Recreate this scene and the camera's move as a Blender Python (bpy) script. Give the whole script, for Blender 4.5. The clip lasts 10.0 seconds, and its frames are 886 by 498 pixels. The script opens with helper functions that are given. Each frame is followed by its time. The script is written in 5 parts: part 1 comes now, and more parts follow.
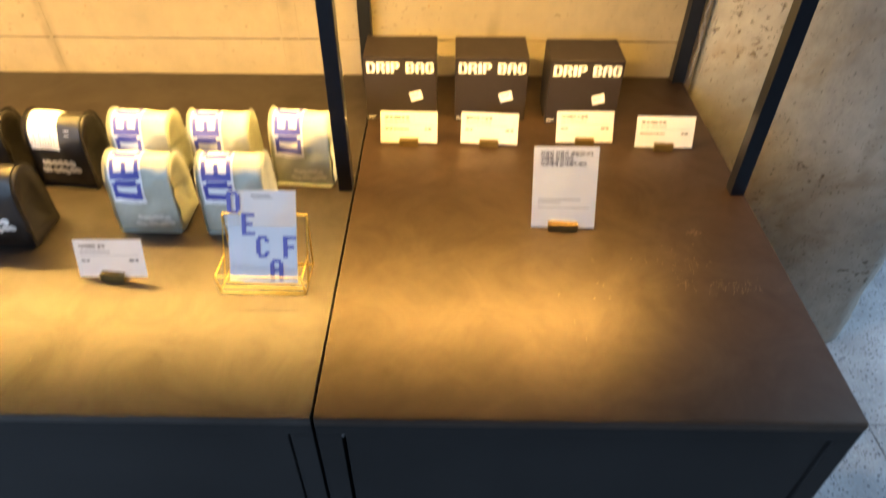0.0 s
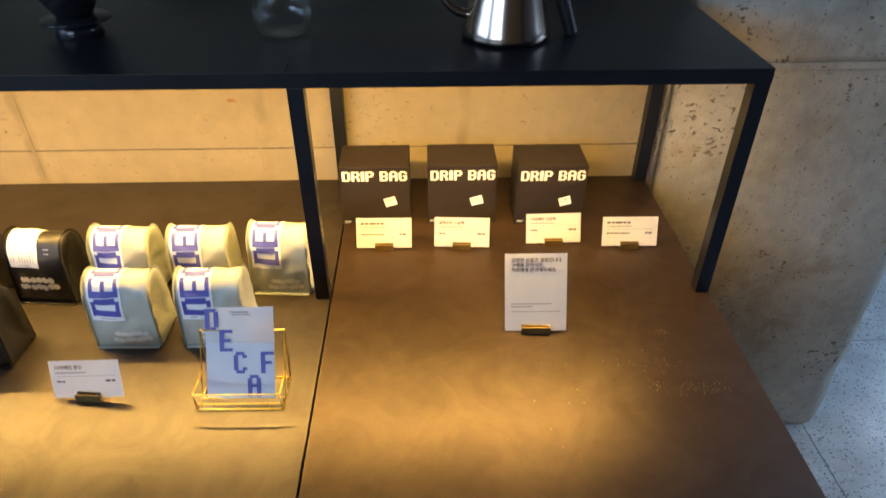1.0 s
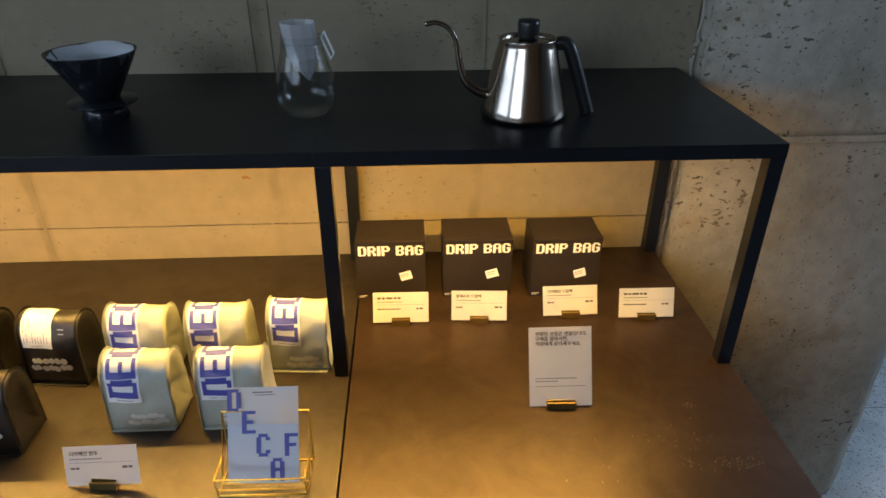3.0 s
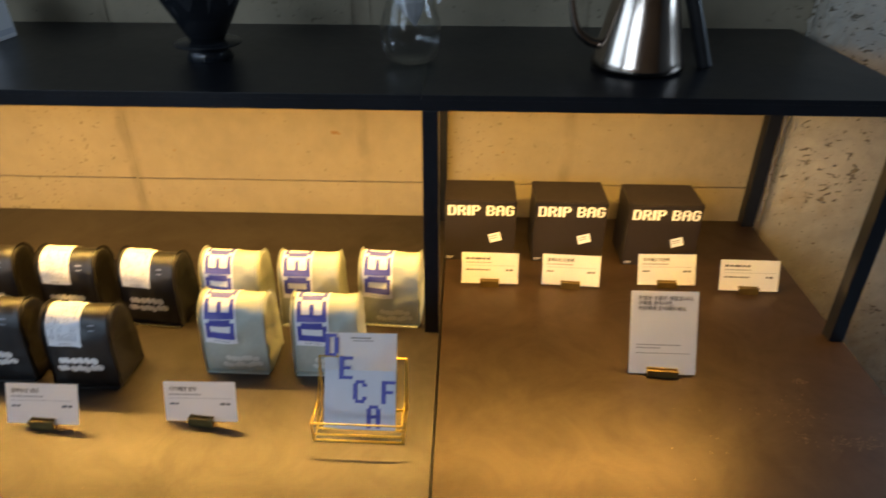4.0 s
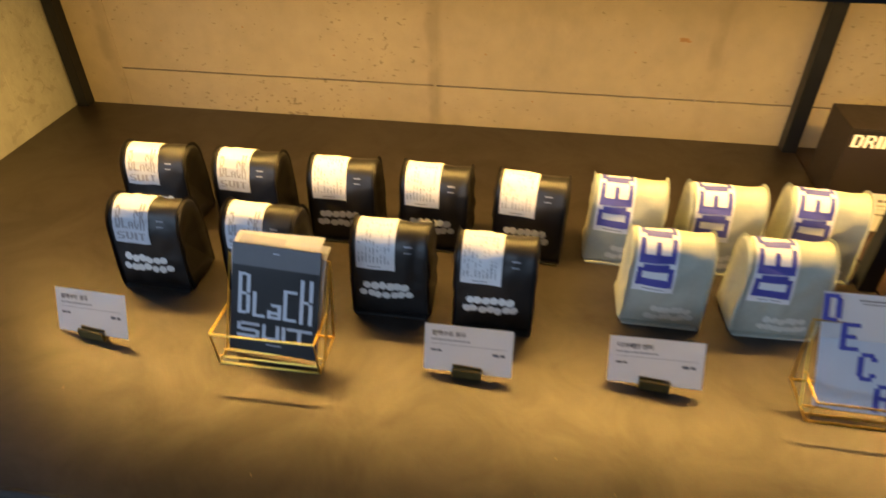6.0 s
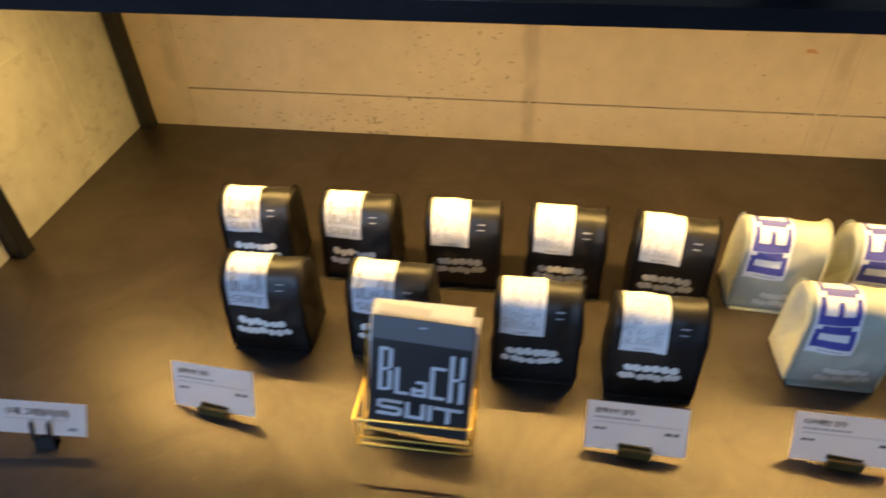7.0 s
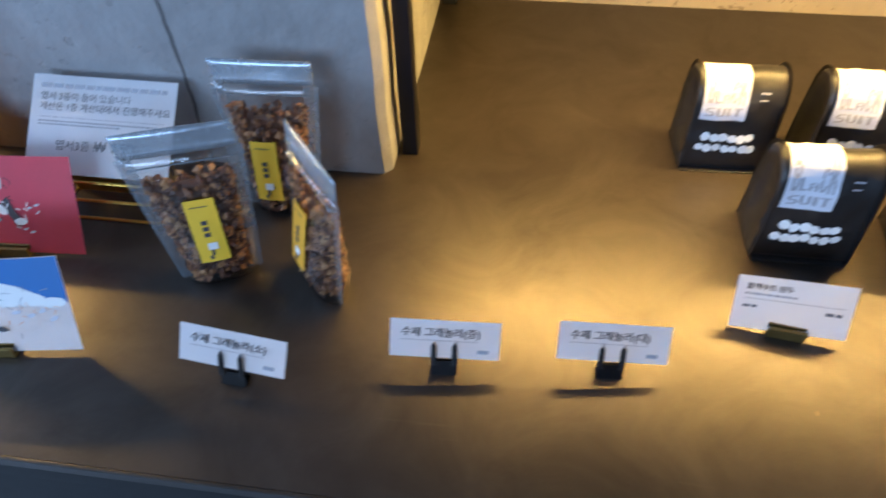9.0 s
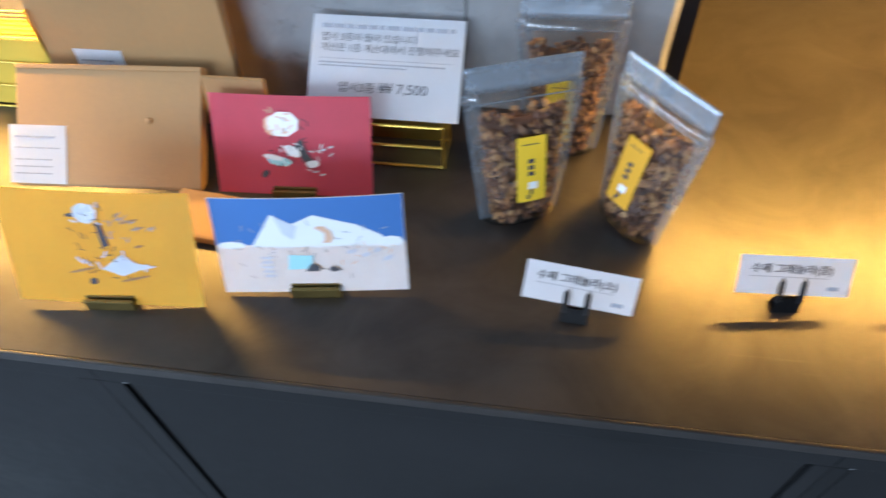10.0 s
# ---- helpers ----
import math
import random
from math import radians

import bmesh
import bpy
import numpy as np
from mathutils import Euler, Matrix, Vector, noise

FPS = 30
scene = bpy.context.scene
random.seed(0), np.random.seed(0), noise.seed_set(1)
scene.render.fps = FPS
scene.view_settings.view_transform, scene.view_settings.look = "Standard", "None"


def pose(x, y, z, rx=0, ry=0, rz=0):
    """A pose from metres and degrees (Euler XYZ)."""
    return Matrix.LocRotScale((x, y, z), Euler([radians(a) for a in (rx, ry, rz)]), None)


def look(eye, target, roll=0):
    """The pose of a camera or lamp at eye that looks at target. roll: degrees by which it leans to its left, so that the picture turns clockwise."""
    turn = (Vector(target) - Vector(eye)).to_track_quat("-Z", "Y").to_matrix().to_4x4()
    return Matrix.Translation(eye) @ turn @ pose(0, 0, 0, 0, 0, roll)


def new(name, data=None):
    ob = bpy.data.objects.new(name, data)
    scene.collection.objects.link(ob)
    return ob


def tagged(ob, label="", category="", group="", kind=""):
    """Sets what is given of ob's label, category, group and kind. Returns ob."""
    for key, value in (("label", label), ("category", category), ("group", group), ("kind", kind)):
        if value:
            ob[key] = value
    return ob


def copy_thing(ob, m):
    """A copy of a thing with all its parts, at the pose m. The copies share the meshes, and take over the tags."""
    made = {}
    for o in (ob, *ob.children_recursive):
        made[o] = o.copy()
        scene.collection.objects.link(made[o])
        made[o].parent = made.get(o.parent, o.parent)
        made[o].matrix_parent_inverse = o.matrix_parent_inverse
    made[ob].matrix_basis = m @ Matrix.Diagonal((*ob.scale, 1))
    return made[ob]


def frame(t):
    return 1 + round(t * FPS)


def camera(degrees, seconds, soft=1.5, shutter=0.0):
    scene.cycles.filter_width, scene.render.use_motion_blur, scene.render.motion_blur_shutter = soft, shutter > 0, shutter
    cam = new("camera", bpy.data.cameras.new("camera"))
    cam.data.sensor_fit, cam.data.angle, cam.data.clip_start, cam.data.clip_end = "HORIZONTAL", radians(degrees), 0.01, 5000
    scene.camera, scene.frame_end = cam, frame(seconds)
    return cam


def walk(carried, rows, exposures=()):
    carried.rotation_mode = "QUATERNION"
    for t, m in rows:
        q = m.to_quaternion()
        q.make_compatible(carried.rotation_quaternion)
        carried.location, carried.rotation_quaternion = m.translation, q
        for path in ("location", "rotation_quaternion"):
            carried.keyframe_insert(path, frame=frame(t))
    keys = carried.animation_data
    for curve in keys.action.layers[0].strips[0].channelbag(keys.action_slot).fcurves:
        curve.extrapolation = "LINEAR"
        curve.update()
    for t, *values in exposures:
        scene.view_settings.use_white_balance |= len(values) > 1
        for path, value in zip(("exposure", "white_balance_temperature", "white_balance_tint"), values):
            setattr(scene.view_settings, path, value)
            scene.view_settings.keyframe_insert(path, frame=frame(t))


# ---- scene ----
cam = camera(68.3, 10.0, 1.5, 0.5)
PATH = [
    (0, (0.136, -0.378, 1.321), (0.124, 1.113, -0.012), 0.3),
    (0.1, (0.136, -0.371, 1.327), (0.132, 1.149, 0.027), 0.4),
    (0.5, (0.141, -0.365, 1.339), (0.164, 1.221, 0.122), 0.3),
    (1, (0.142, -0.368, 1.37), (0.194, 1.264, 0.215), 0.1),
    (1.5, (0.145, -0.374, 1.387), (0.203, 1.313, 0.314), -0.3),
    (2, (0.14, -0.37, 1.404), (0.218, 1.357, 0.398), -0.3),
    (2.2, (0.133, -0.365, 1.411), (0.229, 1.362, 0.406), 0.0),
    (3.3, (0.078, -0.36, 1.358), (0.168, 1.387, 0.388), 0.2),
    (3.5, (0.066, -0.359, 1.349), (0.118, 1.386, 0.374), 0.1),
    (4, (0.027, -0.359, 1.323), (-0.027, 1.367, 0.314), 0.2),
    (4.5, (-0.019, -0.37, 1.302), (-0.223, 1.304, 0.228), 0.0),
    (5, (-0.096, -0.36, 1.27), (-0.338, 1.285, 0.158), -0.1),
    (5.5, (-0.282, -0.322, 1.261), (-0.499, 1.282, 0.086), 0.6),
    (5.7, (-0.35, -0.306, 1.246), (-0.577, 1.288, 0.06), 0.4),
    (6.8, (-0.532, -0.163, 1.29), (-0.767, 1.364, 0.02), -1.4),
    (7, (-0.577, -0.177, 1.288), (-0.817, 1.344, 0.012), -1.7),
    (7.5, (-0.746, -0.228, 1.304), (-0.956, 1.302, 0.033), -0.8),
    (8, (-0.915, -0.237, 1.267), (-1.122, 1.289, -0.009), -0.9),
    (8.5, (-1.035, -0.185, 1.224), (-1.241, 1.251, -0.152), -1.1),
    (9, (-1.102, -0.165, 1.212), (-1.31, 1.163, -0.269), -1.7),
    (9.5, (-1.235, -0.2, 1.192), (-1.436, 1.101, -0.314), -1.4),
    (10, (-1.361, -0.216, 1.197), (-1.6, 1.037, -0.344), -3.4),
]
EXPOSURES = [(0, 0.74, 6600, 10), (0.5, 0.74, 6400, 10), (1, 0.36, 6400, 10), (2, 0.03, 6600, 10), (3.5, -0.16, 7000, 10), (4.5, -0.1, 7000, 10), (5.0, -0.34, 7300, 10), (5.5, -0.38, 7000, 10), (7, -0.24, 5700, 10), (7.5, -0.14, 5500, 10), (8, 0.22, 5300, 10), (8.5, 0.54, 5250, 10), (9, 0.5, 5600, 10), (9.5, 0.5, 6400, 10), (10, 0.98, 6700, 10)]
walk(cam, [(t, look(eye, target, roll)) for t, eye, target, roll in PATH], EXPOSURES)

# ---- world, lamps ----
world = bpy.data.worlds.new("world")
scene.world = world
world.use_nodes = True
wn, wl = world.node_tree.nodes, world.node_tree.links
sky = wn.new("ShaderNodeTexSky")
sky.sky_type, sky.sun_disc = "NISHITA", False
sky.sun_elevation, sky.sun_rotation = radians(35), radians(200)
wl.new(sky.outputs[0], wn["Background"].inputs[0])
wn["Background"].inputs[1].default_value = 0.1

H = 0.75        # counter top
WALL = 0.748    # back wall plane
SHELF = 1.095   # shelf top
LED = (1.0, 0.575, 0.132)
DAY = (0.50, 0.705, 1.0)


def area(name, m, sx, sy, power, colour, spread=180):
    lamp = bpy.data.lights.new(name, "AREA")
    lamp.shape, lamp.size, lamp.size_y = "RECTANGLE", sx, sy
    lamp.energy, lamp.color, lamp.spread = power, colour, radians(spread)
    ob = new(name, lamp)
    ob.matrix_world = m
    return ob


# LED line under the shelf, just behind its front rail
area("led_light", pose(-0.37, 0.4148, 1.0857), 1.67, 0.006, 19.0, LED)
# the left bay's LED line, a bare lamp: its shelf is out of view and not built
area("led_light", pose(-2.3, 0.4148, 1.0857), 1.0, 0.006, 13.5, LED)
# added daylight: lamps in unseen openings of the room, placed to suit the brightness
area("window_light", pose(-2.35, -3.42, 2.25, 90, 0, 0), 2.5, 1.15, 82, DAY)
area("window_light", pose(-3.92, -0.9, 2.25, 90, 0, -90), 3.2, 1.15, 64, DAY)
area("window_light", pose(3.92, 1.6, 2.25, 90, 0, 90), 3.2, 1.15, 115, DAY)

# ---- materials ----


def material(name, colour, rough=0.5, metal=0.0, noise_scale=0, amount=0.0, bump=0.0, bump_scale=200, spread=None):
    """A Principled surface whose colour, gloss and relief vary at two scales."""
    m = bpy.data.materials.new(name)
    m.use_nodes = True
    n, l = m.node_tree.nodes, m.node_tree.links
    b = n["Principled BSDF"]
    b.inputs["Base Color"].default_value = (*colour, 1)
    b.inputs["Roughness"].default_value, b.inputs["Metallic"].default_value = rough, metal
    co = n.new("ShaderNodeTexCoord")
    if noise_scale:
        big, fine = n.new("ShaderNodeTexNoise"), n.new("ShaderNodeTexNoise")
        big.inputs["Scale"].default_value, big.inputs["Detail"].default_value = noise_scale, 6
        fine.inputs["Scale"].default_value, fine.inputs["Detail"].default_value = noise_scale * 14, 4
        mix = n.new("ShaderNodeMath")
        mix.operation = "MULTIPLY_ADD"
        mix.inputs[1].default_value = 0.4
        ramp = n.new("ShaderNodeValToRGB")
        other = spread or colour
        ramp.color_ramp.elements[0].position, ramp.color_ramp.elements[1].position = 0.45, 0.95
        ramp.color_ramp.elements[0].color = (*[c * (1 - amount) for c in colour], 1)
        ramp.color_ramp.elements[1].color = (*[min(1, c * (1 + amount)) for c in other], 1)
        for node in (big, fine):
            l.new(co.outputs["Object"], node.inputs["Vector"])
        l.new(fine.outputs[0], mix.inputs[0])
        l.new(big.outputs[0], mix.inputs[2])
        l.new(mix.outputs[0], ramp.inputs[0])
        l.new(ramp.outputs[0], b.inputs["Base Color"])
        gloss = n.new("ShaderNodeMapRange")
        gloss.inputs[1].default_value, gloss.inputs[2].default_value = 0.4, 1.0
        gloss.inputs[3].default_value, gloss.inputs[4].default_value = rough * 0.85, min(1, rough * 1.2)
        l.new(mix.outputs[0], gloss.inputs[0])
        l.new(gloss.outputs[0], b.inputs["Roughness"])
    if bump:
        tex, bn = n.new("ShaderNodeTexNoise"), n.new("ShaderNodeBump")
        tex.inputs["Scale"].default_value, tex.inputs["Detail"].default_value = bump_scale, 5
        bn.inputs["Strength"].default_value, bn.inputs["Distance"].default_value = bump, 0.002
        l.new(co.outputs["Object"], tex.inputs["Vector"])
        l.new(tex.outputs[0], bn.inputs["Height"])
        l.new(bn.outputs[0], b.inputs["Normal"])
    return m


def concrete(name, colour, pit_scale, pit_size, pit_depth, stain=0.25):
    """Cast concrete: cloudy stains, fine grain, air holes."""
    m = material(name, colour, 0.8, 0, 2.2, stain)
    n, l = m.node_tree.nodes, m.node_tree.links
    b = n["Principled BSDF"]
    co = n["Texture Coordinate"]
    stretch = n.new("ShaderNodeMapping")
    stretch.inputs["Scale"].default_value = (1, 1, 1.7)
    warp = n.new("ShaderNodeTexNoise")
    warp.inputs["Scale"].default_value = 9
    add = n.new("ShaderNodeMixRGB")
    add.blend_type, add.inputs[0].default_value = "ADD", 0.05
    pits = n.new("ShaderNodeTexNoise")
    pits.inputs["Scale"].default_value, pits.inputs["Detail"].default_value = pit_scale, 3
    pits.inputs["Roughness"].default_value = 0.55
    where = n.new("ShaderNodeTexNoise")
    where.inputs["Scale"].default_value, where.inputs["Detail"].default_value = 4.5, 3
    size = n.new("ShaderNodeMapRange")
    size.inputs[1].default_value, size.inputs[2].default_value = 0.35, 0.75
    size.inputs[3].default_value, size.inputs[4].default_value = -0.06, 0.10
    less = n.new("ShaderNodeMath")
    less.operation = "ADD"
    hole = n.new("ShaderNodeMapRange")
    hole.inputs[1].default_value, hole.inputs[2].default_value = 0.665, 0.715
    hole.inputs[3].default_value, hole.inputs[4].default_value = 0, pit_size
    l.new(co.outputs["Object"], stretch.inputs[0])
    l.new(co.outputs["Object"], warp.inputs["Vector"])
    l.new(co.outputs["Object"], where.inputs["Vector"])
    l.new(stretch.outputs[0], add.inputs[1])
    l.new(warp.outputs["Color"], add.inputs[2])
    l.new(add.outputs[0], pits.inputs["Vector"])
    l.new(where.outputs[0], size.inputs[0])
    l.new(pits.outputs[0], less.inputs[0])
    l.new(size.outputs[0], less.inputs[1])
    l.new(less.outputs[0], hole.inputs[0])
    # darker, browner colour inside the air holes
    hole_tone = n.new("ShaderNodeMixRGB")
    hole_tone.inputs[2].default_value = (colour[0] * 0.36, colour[1] * 0.32, colour[2] * 0.26, 1)
    l.new(hole.outputs[0], hole_tone.inputs[0])
    l.new(b.inputs["Base Color"].links[0].from_socket, hole_tone.inputs[1])
    l.new(hole_tone.outputs[0], b.inputs["Base Color"])
    grain = n.new("ShaderNodeTexNoise")
    grain.inputs["Scale"].default_value, grain.inputs["Detail"].default_value = 60, 8
    l.new(co.outputs["Object"], grain.inputs["Vector"])
    height = n.new("ShaderNodeMath")
    height.operation = "MULTIPLY_ADD"
    height.inputs[1].default_value = -1.0
    l.new(hole.outputs[0], height.inputs[0])
    l.new(grain.outputs[0], height.inputs[2])
    bn = n.new("ShaderNodeBump")
    bn.inputs["Strength"].default_value, bn.inputs["Distance"].default_value = pit_depth, 0.004
    l.new(height.outputs[0], bn.inputs["Height"])
    l.new(bn.outputs[0], b.inputs["Normal"])
    return m


def seam_stains(m, at, colour):
    """Brown streaks that ran down the upright casting seams."""
    n, l = m.node_tree.nodes, m.node_tree.links
    b = n["Principled BSDF"]
    co = n["Texture Coordinate"]
    split = n.new("ShaderNodeSeparateXYZ")
    wave = n.new("ShaderNodeTexNoise")
    wave.inputs["Scale"].default_value, wave.inputs["Detail"].default_value = 14, 5
    bend = n.new("ShaderNodeMath")
    bend.operation, bend.inputs[1].default_value = "MULTIPLY_ADD", 0.030
    l.new(co.outputs["Object"], split.inputs[0])
    l.new(co.outputs["Object"], wave.inputs["Vector"])
    l.new(wave.outputs[0], bend.inputs[0])
    l.new(split.outputs[0], bend.inputs[2])
    last = None
    for x in at:
        off = n.new("ShaderNodeMath")
        off.operation, off.inputs[1].default_value = "SUBTRACT", x + 0.015
        size = n.new("ShaderNodeMath")
        size.operation = "ABSOLUTE"
        band = n.new("ShaderNodeMapRange")
        band.interpolation_type = "SMOOTHSTEP"
        band.inputs[1].default_value, band.inputs[2].default_value = 0.003, 0.016
        band.inputs[3].default_value, band.inputs[4].default_value = 0.42, 0.0
        l.new(bend.outputs[0], off.inputs[0])
        l.new(off.outputs[0], size.inputs[0])
        l.new(size.outputs[0], band.inputs[0])
        if last:
            both = n.new("ShaderNodeMath")
            both.operation = "MAXIMUM"
            l.new(last, both.inputs[0])
            l.new(band.outputs[0], both.inputs[1])
            last = both.outputs[0]
        else:
            last = band.outputs[0]
    patchy = n.new("ShaderNodeMath")
    patchy.operation = "MULTIPLY"
    blot = n.new("ShaderNodeMapRange")
    blot.inputs[1].default_value, blot.inputs[2].default_value = 0.35, 0.6
    l.new(wave.outputs[0], blot.inputs[0])
    l.new(last, patchy.inputs[0])
    l.new(blot.outputs[0], patchy.inputs[1])
    mix = n.new("ShaderNodeMixRGB")
    mix.inputs[2].default_value = (*colour, 1)
    l.new(patchy.outputs[0], mix.inputs[0])
    l.new(b.inputs["Base Color"].links[0].from_socket, mix.inputs[1])
    l.new(mix.outputs[0], b.inputs["Base Color"])


def brown_blots(m, colour):
    """Uneven brown water stains over cast concrete, and a second crop of fine air holes."""
    n, l = m.node_tree.nodes, m.node_tree.links
    b = n["Principled BSDF"]
    co = n["Texture Coordinate"]
    wide = n.new("ShaderNodeTexNoise")
    wide.inputs["Scale"].default_value, wide.inputs["Detail"].default_value = 7.5, 8
    wide.inputs["Roughness"].default_value, wide.inputs["Distortion"].default_value = 0.62, 0.6
    part_of = n.new("ShaderNodeMapRange")
    part_of.inputs[1].default_value, part_of.inputs[2].default_value = 0.50, 0.74
    part_of.inputs[3].default_value, part_of.inputs[4].default_value = 0.0, 0.6
    mix = n.new("ShaderNodeMixRGB")
    mix.inputs[2].default_value = (*colour, 1)
    l.new(co.outputs["Object"], wide.inputs["Vector"])
    l.new(wide.outputs[0], part_of.inputs[0])
    l.new(part_of.outputs[0], mix.inputs[0])
    l.new(b.inputs["Base Color"].links[0].from_socket, mix.inputs[1])
    fine = n.new("ShaderNodeTexNoise")
    fine.inputs["Scale"].default_value, fine.inputs["Detail"].default_value = 150, 2
    dots = n.new("ShaderNodeMapRange")
    dots.inputs[1].default_value, dots.inputs[2].default_value = 0.66, 0.72
    dots.inputs[3].default_value, dots.inputs[4].default_value = 0.0, 0.75
    dark = n.new("ShaderNodeMixRGB")
    dark.inputs[2].default_value = (0.10, 0.085, 0.065, 1)
    l.new(co.outputs["Object"], fine.inputs["Vector"])
    l.new(fine.outputs[0], dots.inputs[0])
    l.new(dots.outputs[0], dark.inputs[0])
    l.new(mix.outputs[0], dark.inputs[1])
    l.new(dark.outputs[0], b.inputs["Base Color"])


def terrazzo():
    m = material("terrazzo", (0.34, 0.36, 0.37), 0.24, 0, 9, 0.22)
    n, l = m.node_tree.nodes, m.node_tree.links
    b = n["Principled BSDF"]
    co = n["Texture Coordinate"]
    chips = n.new("ShaderNodeTexVoronoi")
    chips.inputs["Scale"].default_value = 150
    pick = n.new("ShaderNodeSeparateColor")
    tone = n.new("ShaderNodeValToRGB")
    e = tone.color_ramp.elements
    e[0].position, e[0].color = 0.0, (0.10, 0.10, 0.11, 1)
    e[1].position, e[1].color = 1.0, (0.44, 0.44, 0.44, 1)
    for at, c in ((0.24, 0.16), (0.30, 0.29), (0.88, 0.34), (0.94, 0.41)):
        e.new(at).color = (c, c, c * 0.98, 1)
    edge = n.new("ShaderNodeMapRange")
    edge.inputs[1].default_value, edge.inputs[2].default_value = 0.35, 0.45
    edge.inputs[3].default_value, edge.inputs[4].default_value = 1, 0
    mix = n.new("ShaderNodeMixRGB")
    l.new(co.outputs["Object"], chips.inputs["Vector"])
    l.new(chips.outputs["Color"], pick.inputs[0])
    l.new(pick.outputs[0], tone.inputs[0])
    l.new(chips.outputs["Distance"], edge.inputs[0])
    l.new(edge.outputs[0], mix.inputs[0])
    l.new(b.inputs["Base Color"].links[0].from_socket, mix.inputs[1])
    l.new(tone.outputs[0], mix.inputs[2])
    l.new(mix.outputs[0], b.inputs["Base Color"])
    return m


def granola_mix():
    m = material("granola", (0.26, 0.13, 0.055), 0.6, 0, 30, 0.3, 1.0, 120)
    n, l = m.node_tree.nodes, m.node_tree.links
    b = n["Principled BSDF"]
    info = n.new("ShaderNodeNewGeometry")
    tone = n.new("ShaderNodeValToRGB")
    e = tone.color_ramp.elements
    e[0].color, e[1].color = (0.040, 0.016, 0.010, 1), (0.48, 0.27, 0.12, 1)
    e.new(0.4).color = (0.13, 0.052, 0.026, 1)
    e.new(0.7).color = (0.30, 0.135, 0.055, 1)
    l.new(info.outputs["Random Per Island"], tone.inputs[0])
    l.new(tone.outputs[0], b.inputs["Base Color"])
    return m


def clear(name, rough=0.02, tint=(1, 1, 1), alpha=None):
    m = material(name, tint, rough)
    b = m.node_tree.nodes["Principled BSDF"]
    b.inputs["Transmission Weight"].default_value = 1.0
    b.inputs["IOR"].default_value = 1.45
    if alpha:
        b.inputs["Transmission Weight"].default_value = 0.0
        b.inputs["Alpha"].default_value = alpha
    return m


def thin_clear(name, rough, base, tint, wrinkle=0):
    """A thin clear wall: see-through, with the mirror gloss of its skin."""
    m = bpy.data.materials.new(name)
    m.use_nodes = True
    n, l = m.node_tree.nodes, m.node_tree.links
    n.remove(n["Principled BSDF"])
    through_it, shine, mix = n.new("ShaderNodeBsdfTransparent"), n.new("ShaderNodeBsdfGlossy"), n.new("ShaderNodeMixShader")
    through_it.inputs[0].default_value = (*tint, 1)
    shine.inputs["Roughness"].default_value = rough
    edge, steep, gloss = n.new("ShaderNodeLayerWeight"), n.new("ShaderNodeMath"), n.new("ShaderNodeMath")
    steep.operation, steep.inputs[1].default_value = "POWER", 3.0
    gloss.operation, gloss.inputs[1].default_value, gloss.inputs[2].default_value = "MULTIPLY_ADD", 0.75, base
    l.new(edge.outputs["Facing"], steep.inputs[0])
    l.new(steep.outputs[0], gloss.inputs[0])
    l.new(gloss.outputs[0], mix.inputs[0])
    l.new(through_it.outputs[0], mix.inputs[1])
    l.new(shine.outputs[0], mix.inputs[2])
    l.new(mix.outputs[0], n["Material Output"].inputs["Surface"])
    if wrinkle:
        co, tex, bn = n.new("ShaderNodeTexCoord"), n.new("ShaderNodeTexNoise"), n.new("ShaderNodeBump")
        tex.inputs["Scale"].default_value, tex.inputs["Detail"].default_value = wrinkle, 4
        bn.inputs["Strength"].default_value, bn.inputs["Distance"].default_value = 0.6, 0.004
        l.new(co.outputs["Object"], tex.inputs["Vector"])
        l.new(tex.outputs[0], bn.inputs["Height"])
        l.new(bn.outputs[0], shine.inputs["Normal"])
        l.new(bn.outputs[0], edge.inputs["Normal"])
    return m


